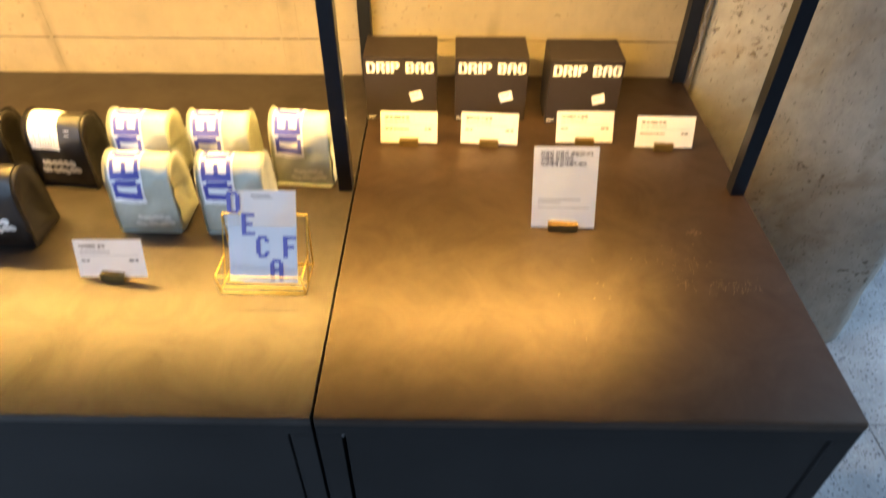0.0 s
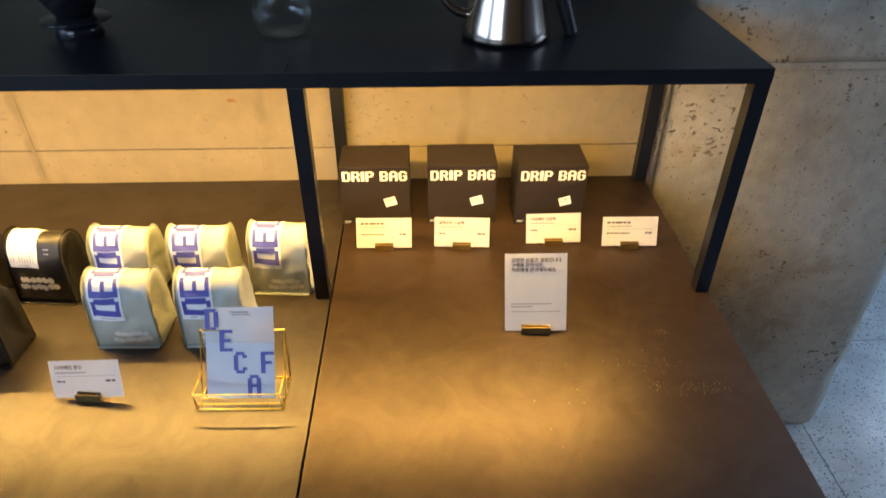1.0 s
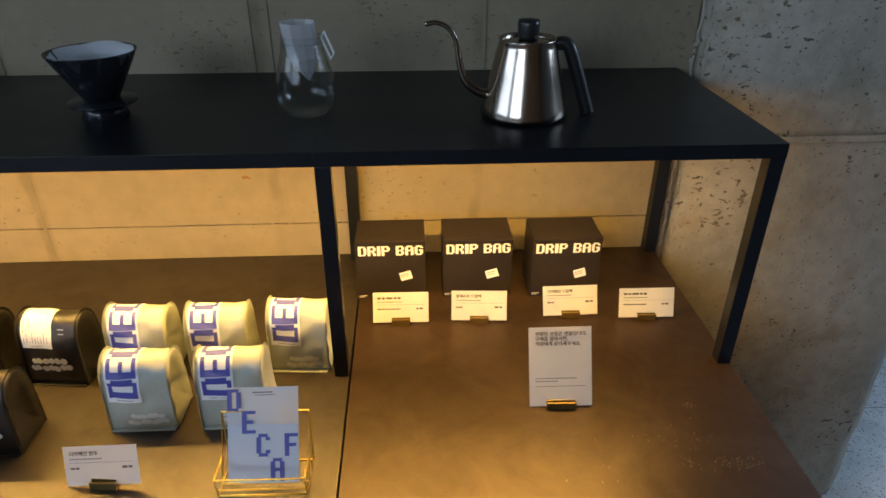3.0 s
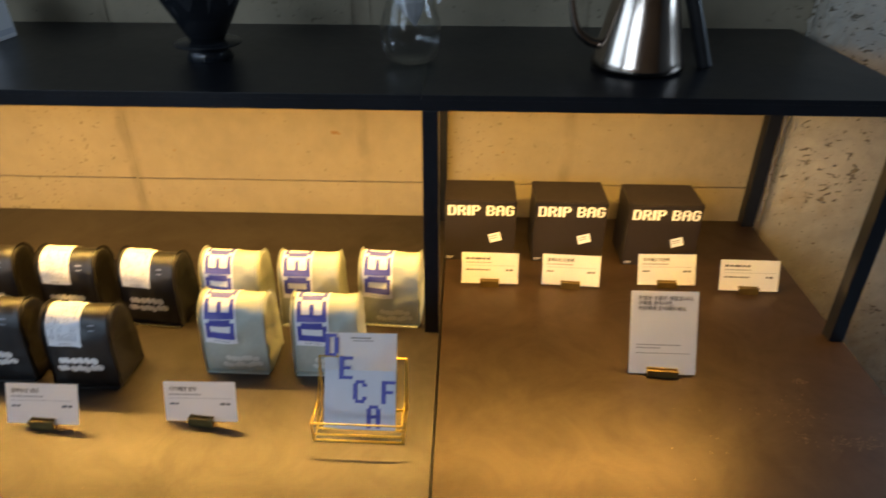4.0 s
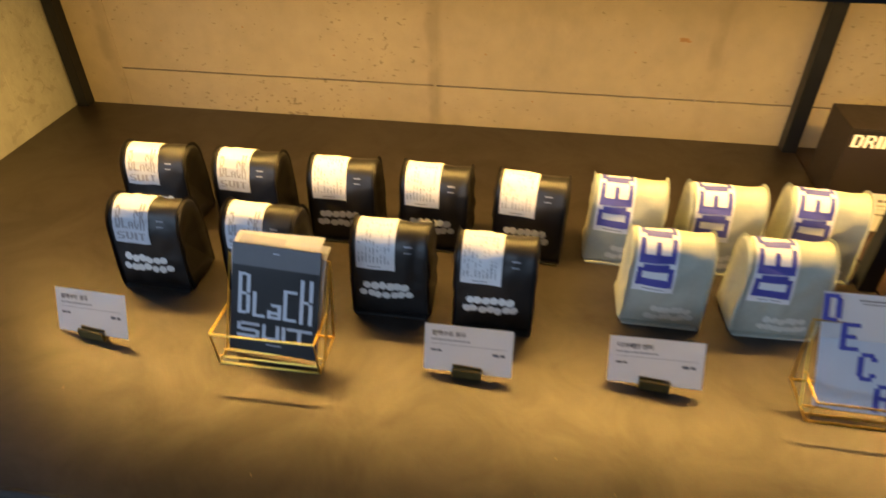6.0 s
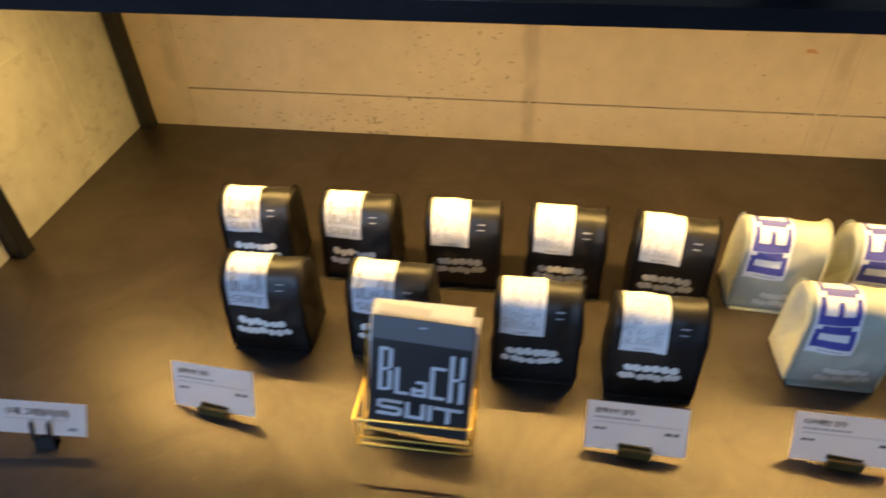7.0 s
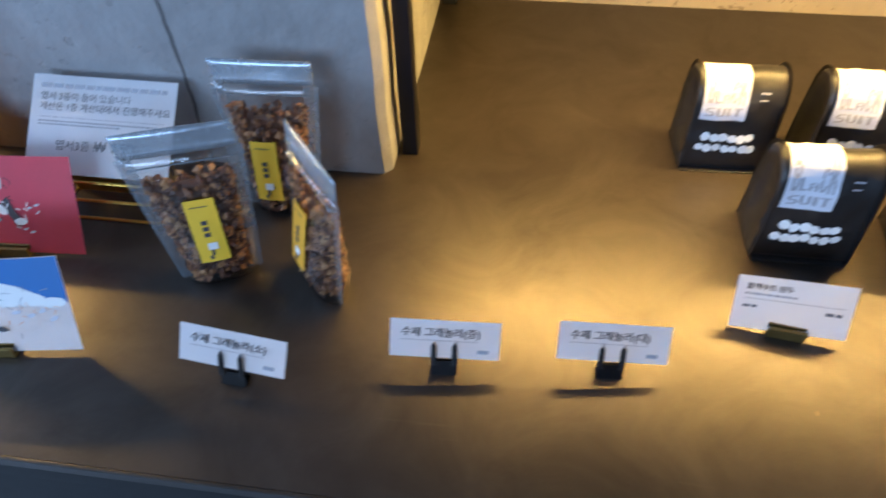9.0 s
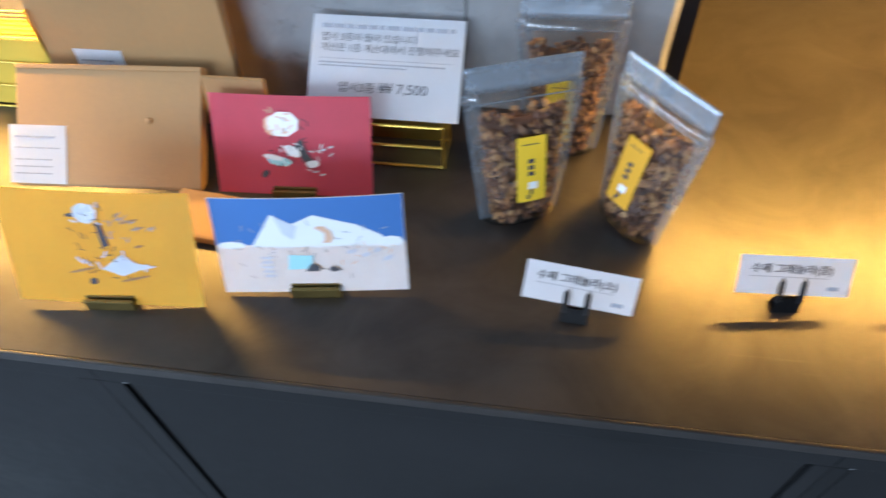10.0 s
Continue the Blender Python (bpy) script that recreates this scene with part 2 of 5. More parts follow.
def scuffed_steel(name="counter_steel", tone=(0.0140, 0.0108, 0.0086), rough=0.37):
    """Dark patinated sheet steel, worn and scratched."""
    m = material(name, tone, rough, 0.0, 3.5, 0.4, 0.05, 300, [c * 1.35 for c in tone])
    m.node_tree.nodes["Principled BSDF"].inputs["Specular Tint"].default_value = (1.0, 0.92, 0.84, 1)
    m.node_tree.nodes["Principled BSDF"].inputs["IOR"].default_value = 1.62
    n, l = m.node_tree.nodes, m.node_tree.links
    b = n["Principled BSDF"]
    co = n["Texture Coordinate"]
    long = n.new("ShaderNodeMapping")
    long.inputs["Scale"].default_value, long.inputs["Rotation"].default_value = (3, 60, 1), (0, 0, 0.6)
    scratch = n.new("ShaderNodeTexNoise")
    scratch.inputs["Scale"].default_value, scratch.inputs["Detail"].default_value = 2.4, 3
    thin = n.new("ShaderNodeMapRange")
    thin.inputs[1].default_value, thin.inputs[2].default_value = 0.70, 0.76
    mix = n.new("ShaderNodeMixRGB")
    mix.inputs[2].default_value = (0.045, 0.038, 0.030, 1)
    fade = n.new("ShaderNodeMath")
    fade.operation, fade.inputs[1].default_value = "MULTIPLY", 0.35
    l.new(co.outputs["Object"], long.inputs[0])
    l.new(long.outputs[0], scratch.inputs["Vector"])
    l.new(scratch.outputs[0], thin.inputs[0])
    l.new(thin.outputs[0], fade.inputs[0])
    l.new(fade.outputs[0], mix.inputs[0])
    l.new(b.inputs["Base Color"].links[0].from_socket, mix.inputs[1])
    l.new(mix.outputs[0], b.inputs["Base Color"])
    wipe = n.new("ShaderNodeTexNoise")
    wipe.inputs["Scale"].default_value, wipe.inputs["Detail"].default_value = 5.5, 7
    wipe.inputs["Roughness"].default_value = 0.6
    sheen = n.new("ShaderNodeMapRange")
    sheen.inputs[1].default_value, sheen.inputs[2].default_value = 0.3, 0.7
    sheen.inputs[3].default_value, sheen.inputs[4].default_value = rough - 0.03, rough + 0.03
    l.new(co.outputs["Object"], wipe.inputs["Vector"])
    l.new(wipe.outputs[0], sheen.inputs[0])
    l.new(sheen.outputs[0], b.inputs["Roughness"])
    worn = n.new("ShaderNodeTexNoise")
    worn.inputs["Scale"].default_value, worn.inputs["Detail"].default_value = 11, 8
    worn.inputs["Roughness"].default_value, worn.inputs["Distortion"].default_value = 0.65, 0.8
    gloss = n.new("ShaderNodeMapRange")
    gloss.inputs[1].default_value, gloss.inputs[2].default_value = 0.35, 0.68
    gloss.inputs[3].default_value, gloss.inputs[4].default_value = 0.36, 0.62
    l.new(co.outputs["Object"], worn.inputs["Vector"])
    l.new(worn.outputs[0], gloss.inputs[0])
    l.new(gloss.outputs[0], b.inputs["Specular IOR Level"])
    return m


STEEL = scuffed_steel("counter_steel", (0.0130, 0.0100, 0.0085), 0.385)
STEEL_BROWN = scuffed_steel("brown_counter_steel", (0.0150, 0.0088, 0.0058), 0.395)
STEEL_BROWN.node_tree.nodes["Principled BSDF"].inputs["IOR"].default_value = 1.58
STEEL_BROWN.node_tree.nodes["Principled BSDF"].inputs["Specular Tint"].default_value = (1.0, 0.80, 0.63, 1)
BLACK_STEEL = material("black_steel", (0.008, 0.009, 0.012), 0.34, 0.0, 5, 0.35, 0.05, 500)
BLACK_STEEL.node_tree.nodes["Principled BSDF"].inputs["Specular IOR Level"].default_value = 0.33
CABINET = material("cabinet_steel", (0.0125, 0.0125, 0.0130), 0.52, 0.0, 4, 0.55, 0.06, 400)
CABINET.node_tree.nodes["Principled BSDF"].inputs["Specular IOR Level"].default_value = 0.2
WALL_MAT = concrete("wall_concrete", (0.256, 0.212, 0.143), 95, 0.6, 0.4, 0.22)
seam_stains(WALL_MAT, (-1.150, -0.580, -0.151, 0.216), (0.115, 0.085, 0.052))
ROUGH_MAT = concrete("rough_concrete", (0.42, 0.385, 0.32), 62, 1.0, 0.9, 0.32)
brown_blots(ROUGH_MAT, (0.235, 0.165, 0.085))
COLUMN_MAT = concrete("column_concrete", (0.29, 0.29, 0.29), 45, 0.22, 0.5, 0.3)
# for the unseen ceiling, dark so that the steel mirrors little light
DARKCEIL = material("dark_ceiling", (0.05, 0.05, 0.055), 0.8, 0, 1.5, 0.2, 0.2, 60)
PLASTER = material("plaster", (0.22, 0.22, 0.22), 0.8, 0, 1.5, 0.1, 0.2, 60)
# colour of an unseen wall, chosen to give the kettle bronze reflections
REFLECTED_BROWN = material("reflected_brown_wall", (0.24, 0.125, 0.055), 0.6, 0, 2.5, 0.35, 0.2, 60)
FLOOR_MAT = terrazzo()
# casting joints, with the shadow of their grooves put into the colour
CRACK = material("joint_shadow_tone", (0.10, 0.10, 0.10), 0.9, 0, 60, 0.3)
RUST = material("rust_mark", (0.22, 0.12, 0.045), 0.85, 0, 40, 0.2)
SCUFF = material("bare_scratches", (0.17, 0.125, 0.075), 0.5, 0.3)
BRASS = material("brass", (0.62, 0.42, 0.09), 0.32, 1.0, 20, 0.15)
DULL_BRASS = material("dull_brass", (0.235, 0.165, 0.055), 0.5, 0.9, 40, 0.25)
CARD = material("white_card", (0.82, 0.82, 0.84), 0.55, 0, 30, 0.03, 0.05, 600)
GREYCARD = material("pale_blue_grey_print", (0.60, 0.62, 0.68), 0.55, 0, 30, 0.04)
INK = material("dark_ink", (0.05, 0.05, 0.06), 0.6)
GREYINK = material("grey_ink", (0.34, 0.34, 0.37), 0.6)
BLUE = material("blue_ink", (0.070, 0.075, 0.36), 0.55)
SUITCARD = material("charcoal_card", (0.03, 0.03, 0.034), 0.5, 0, 30, 0.15)
SUITGREY = material("mid_grey_print", (0.12, 0.12, 0.13), 0.5, 0, 30, 0.1)
SAGE = material("sage_foil", (0.41, 0.43, 0.37), 0.40, 0, 14, 0.14, 0.5, 34)
SAGE_DARK = material("sage_print", (0.66, 0.66, 0.60), 0.5)
BLACKBAG = material("black_foil", (0.014, 0.013, 0.013), 0.43, 0, 14, 0.25, 0.75, 34)
WHITEINK = material("white_print", (0.8, 0.8, 0.78), 0.55)
BOXBROWN = material("dark_brown_board", (0.0155, 0.0105, 0.0092), 0.55, 0, 12, 0.2, 0.1, 300)
CLIP = material("black_wire", (0.012, 0.012, 0.013), 0.3)
KRAFT = material("kraft_board", (0.38, 0.205, 0.078), 0.7, 0, 10, 0.10, 0.15, 300)
YELLOW = material("yellow_paper", (0.78, 0.52, 0.07), 0.55, 0, 20, 0.05)
RED = material("red_paper", (0.76, 0.11, 0.16), 0.55, 0, 20, 0.05)
SKYBLUE = material("blue_paper", (0.030, 0.15, 0.42), 0.55, 0, 20, 0.06)
CYAN = material("pale_cyan_print", (0.35, 0.68, 0.72), 0.55)
SKIN = material("peach_print", (0.75, 0.45, 0.30), 0.55)
# the yellow label again, with shade put into its colour
LABELSHADE = material("shaded_yellow_label", (0.74, 0.36, 0.03), 0.5, 0, 30, 0.04)
LABELYELLOW = material("yellow_label", (0.86, 0.55, 0.035), 0.5, 0, 30, 0.04)
GRANOLA = granola_mix()
FILM = thin_clear("clear_film", 0.2, 0.10, (0.96, 0.96, 0.95), 34)
FOILTOP = material("silver_film", (0.44, 0.51, 0.58), 0.26, 0.55, 12, 0.2, 0.4, 40)
FOILTOP.node_tree.nodes["Principled BSDF"].inputs["Alpha"].default_value = 0.6
GLASS = thin_clear("glass", 0.02, 0.012, (0.97, 0.98, 0.98))
INOX = material("brushed_steel", (0.40, 0.33, 0.275), 0.18, 1.0, 30, 0.06)
DRIPPER = clear("smoked_resin", 0.16, (0.012, 0.014, 0.018), 0.80)
PLASTIC = material("black_plastic", (0.015, 0.015, 0.016), 0.35)
PAPER = material("filter_paper", (0.78, 0.80, 0.84), 0.8, 0, 30, 0.05, 0.3, 90)
SHEER = clear("sheer_filter_paper", 0.8, (0.62, 0.62, 0.64), 0.72)
ALU = material("aluminium", (0.7, 0.7, 0.7), 0.35, 1.0)

# ---- building helpers ----


def part(name, bm, mat, parent=None, label="", m=None, smooth=False):
    """Links a bmesh as one mesh object, under a thing or a part."""
    if smooth:
        for f in bm.faces:
            f.smooth = True
    me = bpy.data.meshes.new(name)
    bm.normal_update()
    bm.to_mesh(me)
    bm.free()
    me.materials.append(mat)
    ob = new(name, me)
    ob.parent = parent
    if m is not None:
        ob.matrix_local = m
    return tagged(ob, label)


def thing(name, m, label, category, group="", kind=""):
    ob = new(name)
    ob.empty_display_size = 0.05
    ob.matrix_world = m
    return tagged(ob, label, category, group, kind)


def box(x0, x1, y0, y1, z0, z1, bevel=0.0, bm=None):
    bm = bm or bmesh.new()
    made = bmesh.ops.create_cube(bm, size=1)["verts"]
    for v in made:
        v.co = Vector(((x0 + x1) / 2 + v.co.x * (x1 - x0), (y0 + y1) / 2 + v.co.y * (y1 - y0), (z0 + z1) / 2 + v.co.z * (z1 - z0)))
    if bevel:
        edges = {e for v in made for e in v.link_edges}
        bmesh.ops.bevel(bm, geom=list(edges), offset=bevel, segments=2, affect="EDGES", profile=0.6)
    return bm


def wire(points, r, bm=None, sides=8, closed=False):
    """A round rod along points."""
    bm = bm or bmesh.new()
    pts = [Vector(p) for p in points]
    rings = []
    count = len(pts)
    for i, p in enumerate(pts):
        before = pts[i - 1] if i or closed else p
        after = pts[(i + 1) % count] if i < count - 1 or closed else p
        way = (after - before).normalized()
        side = way.cross(Vector((0.31, 0.17, 0.93)))
        if side.length < 0.2:
            side = way.cross(Vector((1, 0, 0)))
        side.normalize()
        up = way.cross(side)
        rad = r[i] if isinstance(r, (list, tuple)) else r
        rings.append([bm.verts.new(p + rad * (math.cos(a) * side + math.sin(a) * up)) for a in (2 * math.pi * k / sides for k in range(sides))])
    pairs = list(zip(rings, rings[1:] + rings[:1])) if closed else list(zip(rings, rings[1:]))
    for a, b in pairs:
        for k in range(sides):
            bm.faces.new((a[k], a[(k + 1) % sides], b[(k + 1) % sides], b[k]))
    if not closed:
        bm.faces.new(rings[0][::-1])
        bm.faces.new(rings[-1])
    bmesh.ops.recalc_face_normals(bm, faces=bm.faces)
    return bm


def lathe(profile, sides=40, bm=None, cx=0, cy=0):
    """Turns a list of (radius, z) round the z axis."""
    bm = bm or bmesh.new()
    rings = [[bm.verts.new((cx + max(r, 1e-5) * math.cos(2 * math.pi * k / sides), cy + max(r, 1e-5) * math.sin(2 * math.pi * k / sides), z)) for k in range(sides)] for r, z in profile]
    for a, b in zip(rings, rings[1:]):
        for k in range(sides):
            bm.faces.new((a[k], a[(k + 1) % sides], b[(k + 1) % sides], b[k]))
    return bm


def smooth_line(points, steps=6):
    """Catmull-Rom through points."""
    p = [Vector(q) for q in points]
    p = [2 * p[0] - p[1]] + p + [2 * p[-1] - p[-2]]
    out = []
    for i in range(1, len(p) - 2):
        for k in range(steps):
            t = k / steps
            a, b, c, d = p[i - 1 : i + 3]
            out.append(0.5 * (2 * b + (c - a) * t + (2 * a - 5 * b + 4 * c - d) * t * t + (3 * b - a - 3 * c + d) * t**3))
    return out + [p[-2]]


GLYPHS = {
    "A": "011110 110011 110011 111111 110011 110011 110011", "B": "111110 110011 110011 111110 110011 110011 111110",
    "C": "011110 110011 110000 110000 110000 110011 011110", "D": "111110 110011 110011 110011 110011 110011 111110",
    "E": "111111 110000 110000 111110 110000 110000 111111", "F": "111111 110000 110000 111110 110000 110000 110000",
    "G": "011110 110011 110000 110111 110011 110011 011110", "I": "11 11 11 11 11 11 11",
    "K": "110011 110011 110110 111100 110110 110011 110011", "L": "110000 110000 110000 110000 110000 110000 111111",
    "P": "111110 110011 110011 111110 110000 110000 110000", "R": "111110 110011 110011 111110 110110 110011 110011",
    "S": "011111 110000 110000 011110 000011 000011 111110", "T": "111111 001100 001100 001100 001100 001100 001100",
    "U": "110011 110011 110011 110011 110011 110011 011110",
}


def patch(bm, put, u0, u1, v0, v1, cut=0.004):
    """A patch of print in the (u, v) of a surface."""
    nu = max(1, math.ceil((u1 - u0) / cut))
    nv = max(1, math.ceil((v1 - v0) / (cut * 4)))
    g = [[bm.verts.new(put(u0 + (u1 - u0) * i / nu, v0 + (v1 - v0) * j / nv)) for j in range(nv + 1)] for i in range(nu + 1)]
    for i in range(nu):
        for j in range(nv):
            bm.faces.new((g[i][j], g[i + 1][j], g[i + 1][j + 1], g[i][j + 1]))


def glyph(bm, put, letter, u0, u1, v0, v1, cut=0.004):
    rows = GLYPHS[letter].split()
    wide = len(rows[0])
    i = 0
    while i < 7:
        j = i
        while j + 1 < 7 and rows[j + 1] == rows[i]:
            j += 1
        x = 0
        while x < wide:
            if rows[i][x] == "1":
                e = x
                while e + 1 < wide and rows[i][e + 1] == "1":
                    e += 1
                patch(bm, put, u0 + (u1 - u0) * x / wide, u0 + (u1 - u0) * (e + 1) / wide, v1 - (v1 - v0) * (j + 1) / 7, v1 - (v1 - v0) * i / 7, cut)
                x = e
            x += 1
        i = j + 1


def lettering(bm, put, text, u0, u1, v0, v1, gap=0.16, cut=0.004):
    """Block capitals along u, between v0 and v1."""
    wides = [0.45 if c == " " else 0.42 if c == "I" else 1.0 for c in text]
    unit = (u1 - u0) / (sum(wides) + gap * (len(text) - 1))
    u = u0
    for c, w in zip(text, wides):
        if c != " ":
            glyph(bm, put, c, u, u + w * unit, v0, v1, cut)
        u += (w + gap) * unit


FONT = {}


def words(text):
    """A mesh of text in the built-in font, one unit high, from the lower left."""
    if text not in FONT:
        curve = bpy.data.curves.new("words", "FONT")
        curve.body, curve.size, curve.resolution_u = text, 1.0, 3
        ob = new("words", curve)
        bpy.context.view_layer.update()
        FONT[text] = bpy.data.meshes.new_from_object(ob.evaluated_get(bpy.context.evaluated_depsgraph_get()))
        bpy.data.objects.remove(ob)
    return FONT[text]


# the sentences of the place, set once
for text in (
    "\u20a9 7,500",
    "\uacc4\uc0b0\uc740 1\uce35 \uacc4\uc0b0\ub300\uc5d0\uc11c \uc9c4\ud589\ud574\uc8fc\uc138\uc694",
    "\uad6c\ub9e4\ub97c \uc6d0\ud558\uc2dc\uba74,",
    "\ub514\uce74\ud398\uc778 \ub4dc\ub9bd\ubc31",
    "\ub514\uce74\ud398\uc778 \uc6d0\ub450",
    "\ube14\ub799\uc218\ud2b8 \ub4dc\ub9bd\ubc31",
    "\ube14\ub799\uc218\ud2b8 \uc6d0\ub450",
    "\uc5fd\uc11c 3\uc885\uc774 \ub4e4\uc5b4 \uc788\uc2b5\ub2c8\ub2e4",
    "\uc5fd\uc11c3\uc885 :",
    "\uc9c1\uc6d0\uc5d0\uac8c \ubb38\uc758\ud574\uc8fc\uc138\uc694.",
    "\uc9c4\uc5f4\ub41c \uc0c1\ud488\uc740 \uc0d8\ud50c\uc785\ub2c8\ub2e4.",
    "\uc218\uc81c \uadf8\ub798\ub180\ub77c(\uc18c)",
    "\uc218\uc81c \uadf8\ub798\ub180\ub77c(\uc911)",
    "\uc218\uc81c \uadf8\ub798\ub180\ub77c(\ub300)",
):
    words(text)


def written(parent, text, size, x, z, mat, y=-0.0006, name="lettering", heavy=False):
    """A line of text on a card; heavy text is struck twice, side by side."""
    me = words(text).copy()
    me.materials.clear()
    me.materials.append(mat)
    for k in range(2 if heavy else 1):
        ob = new(name, me)
        ob.parent = parent
        ob.matrix_local = pose(x + 0.0005 * k, y - 0.0001 * k, z + 0.0002 * k, 90) @ Matrix.Diagonal((size, size, size, 1))


def flat(y):
    return lambda u, v: (u, y, v)


def bars(parent, rows, mat, y=-0.0006, name="print"):
    """Unreadable writing: rows of (x0, x1, z, height), broken into word-like bars."""
    bm = bmesh.new()
    rng = random.Random(len(rows) + int(rows[0][0] * 1e4))
    for x0, x1, z, h in rows:
        x = x0
        while x < x1 - h * 0.4:
            w = min(x1 - x, h * rng.uniform(1.2, 3.2))
            patch(bm, flat(y), x, x + w, z, z + h, 0.05)
            x += w + h * 0.5
    return tagged(part(name, bm, mat, parent), kind="stuff")


def rule(parent, x0, x1, z, h, mat, y=-0.0006, name="rule"):
    bm = bmesh.new()
    patch(bm, flat(y), x0, x1, z, z + h, 0.2)
    return part(name, bm, mat, parent)


# ---- the room ----


def slab(name, x0, x1, y0, y1, z0, z1, mat, label="", category="", bevel=0.0):
    ob = part(name, box(x0, x1, y0, y1, z0, z1, bevel), mat)
    return tagged(ob, label, category, kind="structure")


slab("floor", -4.2, 4.2, -3.7, 4.2, -0.1, 0, FLOOR_MAT, "grey terrazzo floor with dark and white chips", "floor")
FLOOR = bpy.data.objects["floor"]
JOINT = material("floor_joint_filler", (0.12, 0.12, 0.125), 0.7, 0, 60, 0.2)
# added out of view, to keep reflections in the counter dark
slab("ceiling", -4.2, 4.2, -3.7, 4.2, 3.0, 3.1, DARKCEIL, "unseen ceiling, kept dark for the counter reflections", "ceiling")
for x0, x1, y0, y1 in ((1.124, 1.1265, -3.5, 0.74), (1.1275, 4.0, 0.497, 0.4995), (1.1275, 4.0, 1.050, 1.0525)):
    part("floor_joint", box(x0, x1, y0, y1, -0.002, 0.0005), JOINT, FLOOR)
slab("wall_north", -4.0, 4.0, 4.0, 4.2, 0, 3.0, PLASTER, "plain grey wall of the shop", "wall")


def unseen_wall(name, put, mat=PLASTER):
    """An unseen wall with one wide opening added for a daylight lamp; put maps along, across, up."""
    bm = bmesh.new()
    for a0, a1, z0, z1 in ((-1, 0.0, 0, 3.0), (0.0, 1.0, 0, 1.6), (0.0, 1.0, 2.9, 3.0), (1.0, 2, 0, 3.0)):
        x0, x1, y0, y1 = put(a0, a1)
        box(x0, x1, y0, y1, z0, z1, bm=bm)
    return tagged(part(name, bm, mat), ("unseen wall, brown for the kettle reflections" if mat is REFLECTED_BROWN else "plain grey wall") + " with a wide opening added for daylight", "wall", kind="structure")


def along_south(a0, a1):
    at = {-1: -4.2, 0.0: -3.7, 1.0: -1.0, 2: 4.2}
    return at[a0], at[a1], -3.7, -3.5


def along_east(a0, a1):
    at = {-1: -3.5, 0.0: 0.0, 1.0: 3.2, 2: 4.0}
    return 4.0, 4.2, at[a0], at[a1]


def along_west(a0, a1):
    at = {-1: -3.5, 0.0: -2.5, 1.0: 0.7, 2: 4.0}
    return -4.2, -4.0, at[a0], at[a1]


unseen_wall("wall_west", along_west)
# unseen, brown only for what the kettle mirrors
unseen_wall("wall_south", along_south, REFLECTED_BROWN)
unseen_wall("wall_east", along_east)

# the concrete back wall: one core, cast faces with open joints, the upper lift set back a little
SET_BACK = 0.024
END = 1.168     # free end of the wall
core = slab("wall_back", -4.0, END - 0.03, WALL + 0.045, WALL + 0.3, 0, 3.0, WALL_MAT, "cast concrete wall with fine joints and air holes behind the counter", "wall")
seams = [-4.0, -2.3, -1.74, -1.137, -0.58, -0.152, 0.214, 0.590]
for z0, z1, back in ((0.0, 0.8164, 0), (0.8190, 1.083, 0), (1.0845, 3.0, SET_BACK)):
    for x0, x1 in zip(seams, seams[1:]):
        if x1 == -1.137 and z0 < 1:
            continue
        part("concrete_panel", box(x0, x1, WALL + back, WALL + 0.045, z0, z1), WALL_MAT, core)
part("concrete_panel", box(-1.74, -1.1374, WALL - 0.001, WALL + 0.045, 0, 1.083, 0.0008), WALL_MAT, core)


def cast_end(z0, z1):
    """A lift of the rough wall end, its free edge worn round and uneven."""
    bm = bmesh.new()
    rows = []
    n = max(2, int((z1 - z0) / 0.012))
    for i in range(n + 1):
        z = z0 + (z1 - z0) * i / n
        wave = 0.009 * noise.noise(Vector((0, 1, z * 9))) + 0.005 * noise.noise(Vector((3, 0, z * 34)))
        chip = 0.004 * noise.noise(Vector((8, 2, z * 50)))
        y = WALL - 0.006
        line = [(0.600, WALL + 0.044), (0.600, y), (0.85, y), (END - 0.045 + wave, y), (END - 0.028 + wave, y + 0.006 + chip), (END + wave * 0.8, y + 0.022), (END + 0.004 + wave * 0.6, y + 0.05), (END, WALL + 0.3)]
        rows.append([bm.verts.new((x, yy, z)) for x, yy in line])
    for a, b in zip(rows, rows[1:]):
        for k in range(len(a) - 1):
            bm.faces.new((a[k], a[k + 1], b[k + 1], b[k]))
    for f in bm.faces:
        f.smooth = True
    bm.faces.new(rows[0][::-1])
    bm.faces.new(rows[-1])
    return bm


rough = tagged(part("wall_right", cast_end(0, 0.962), ROUGH_MAT), "rough pitted concrete wall end beside the counter", "wall", kind="structure")
part("concrete_panel", cast_end(0.976, 3.0), ROUGH_MAT, rough)
part("casting_ledge", box(0.604, END - 0.05, WALL - 0.0105, WALL + 0.03, 0.9625, 0.9755, 0.003), ROUGH_MAT, rough, "brownish ledge between two lifts")


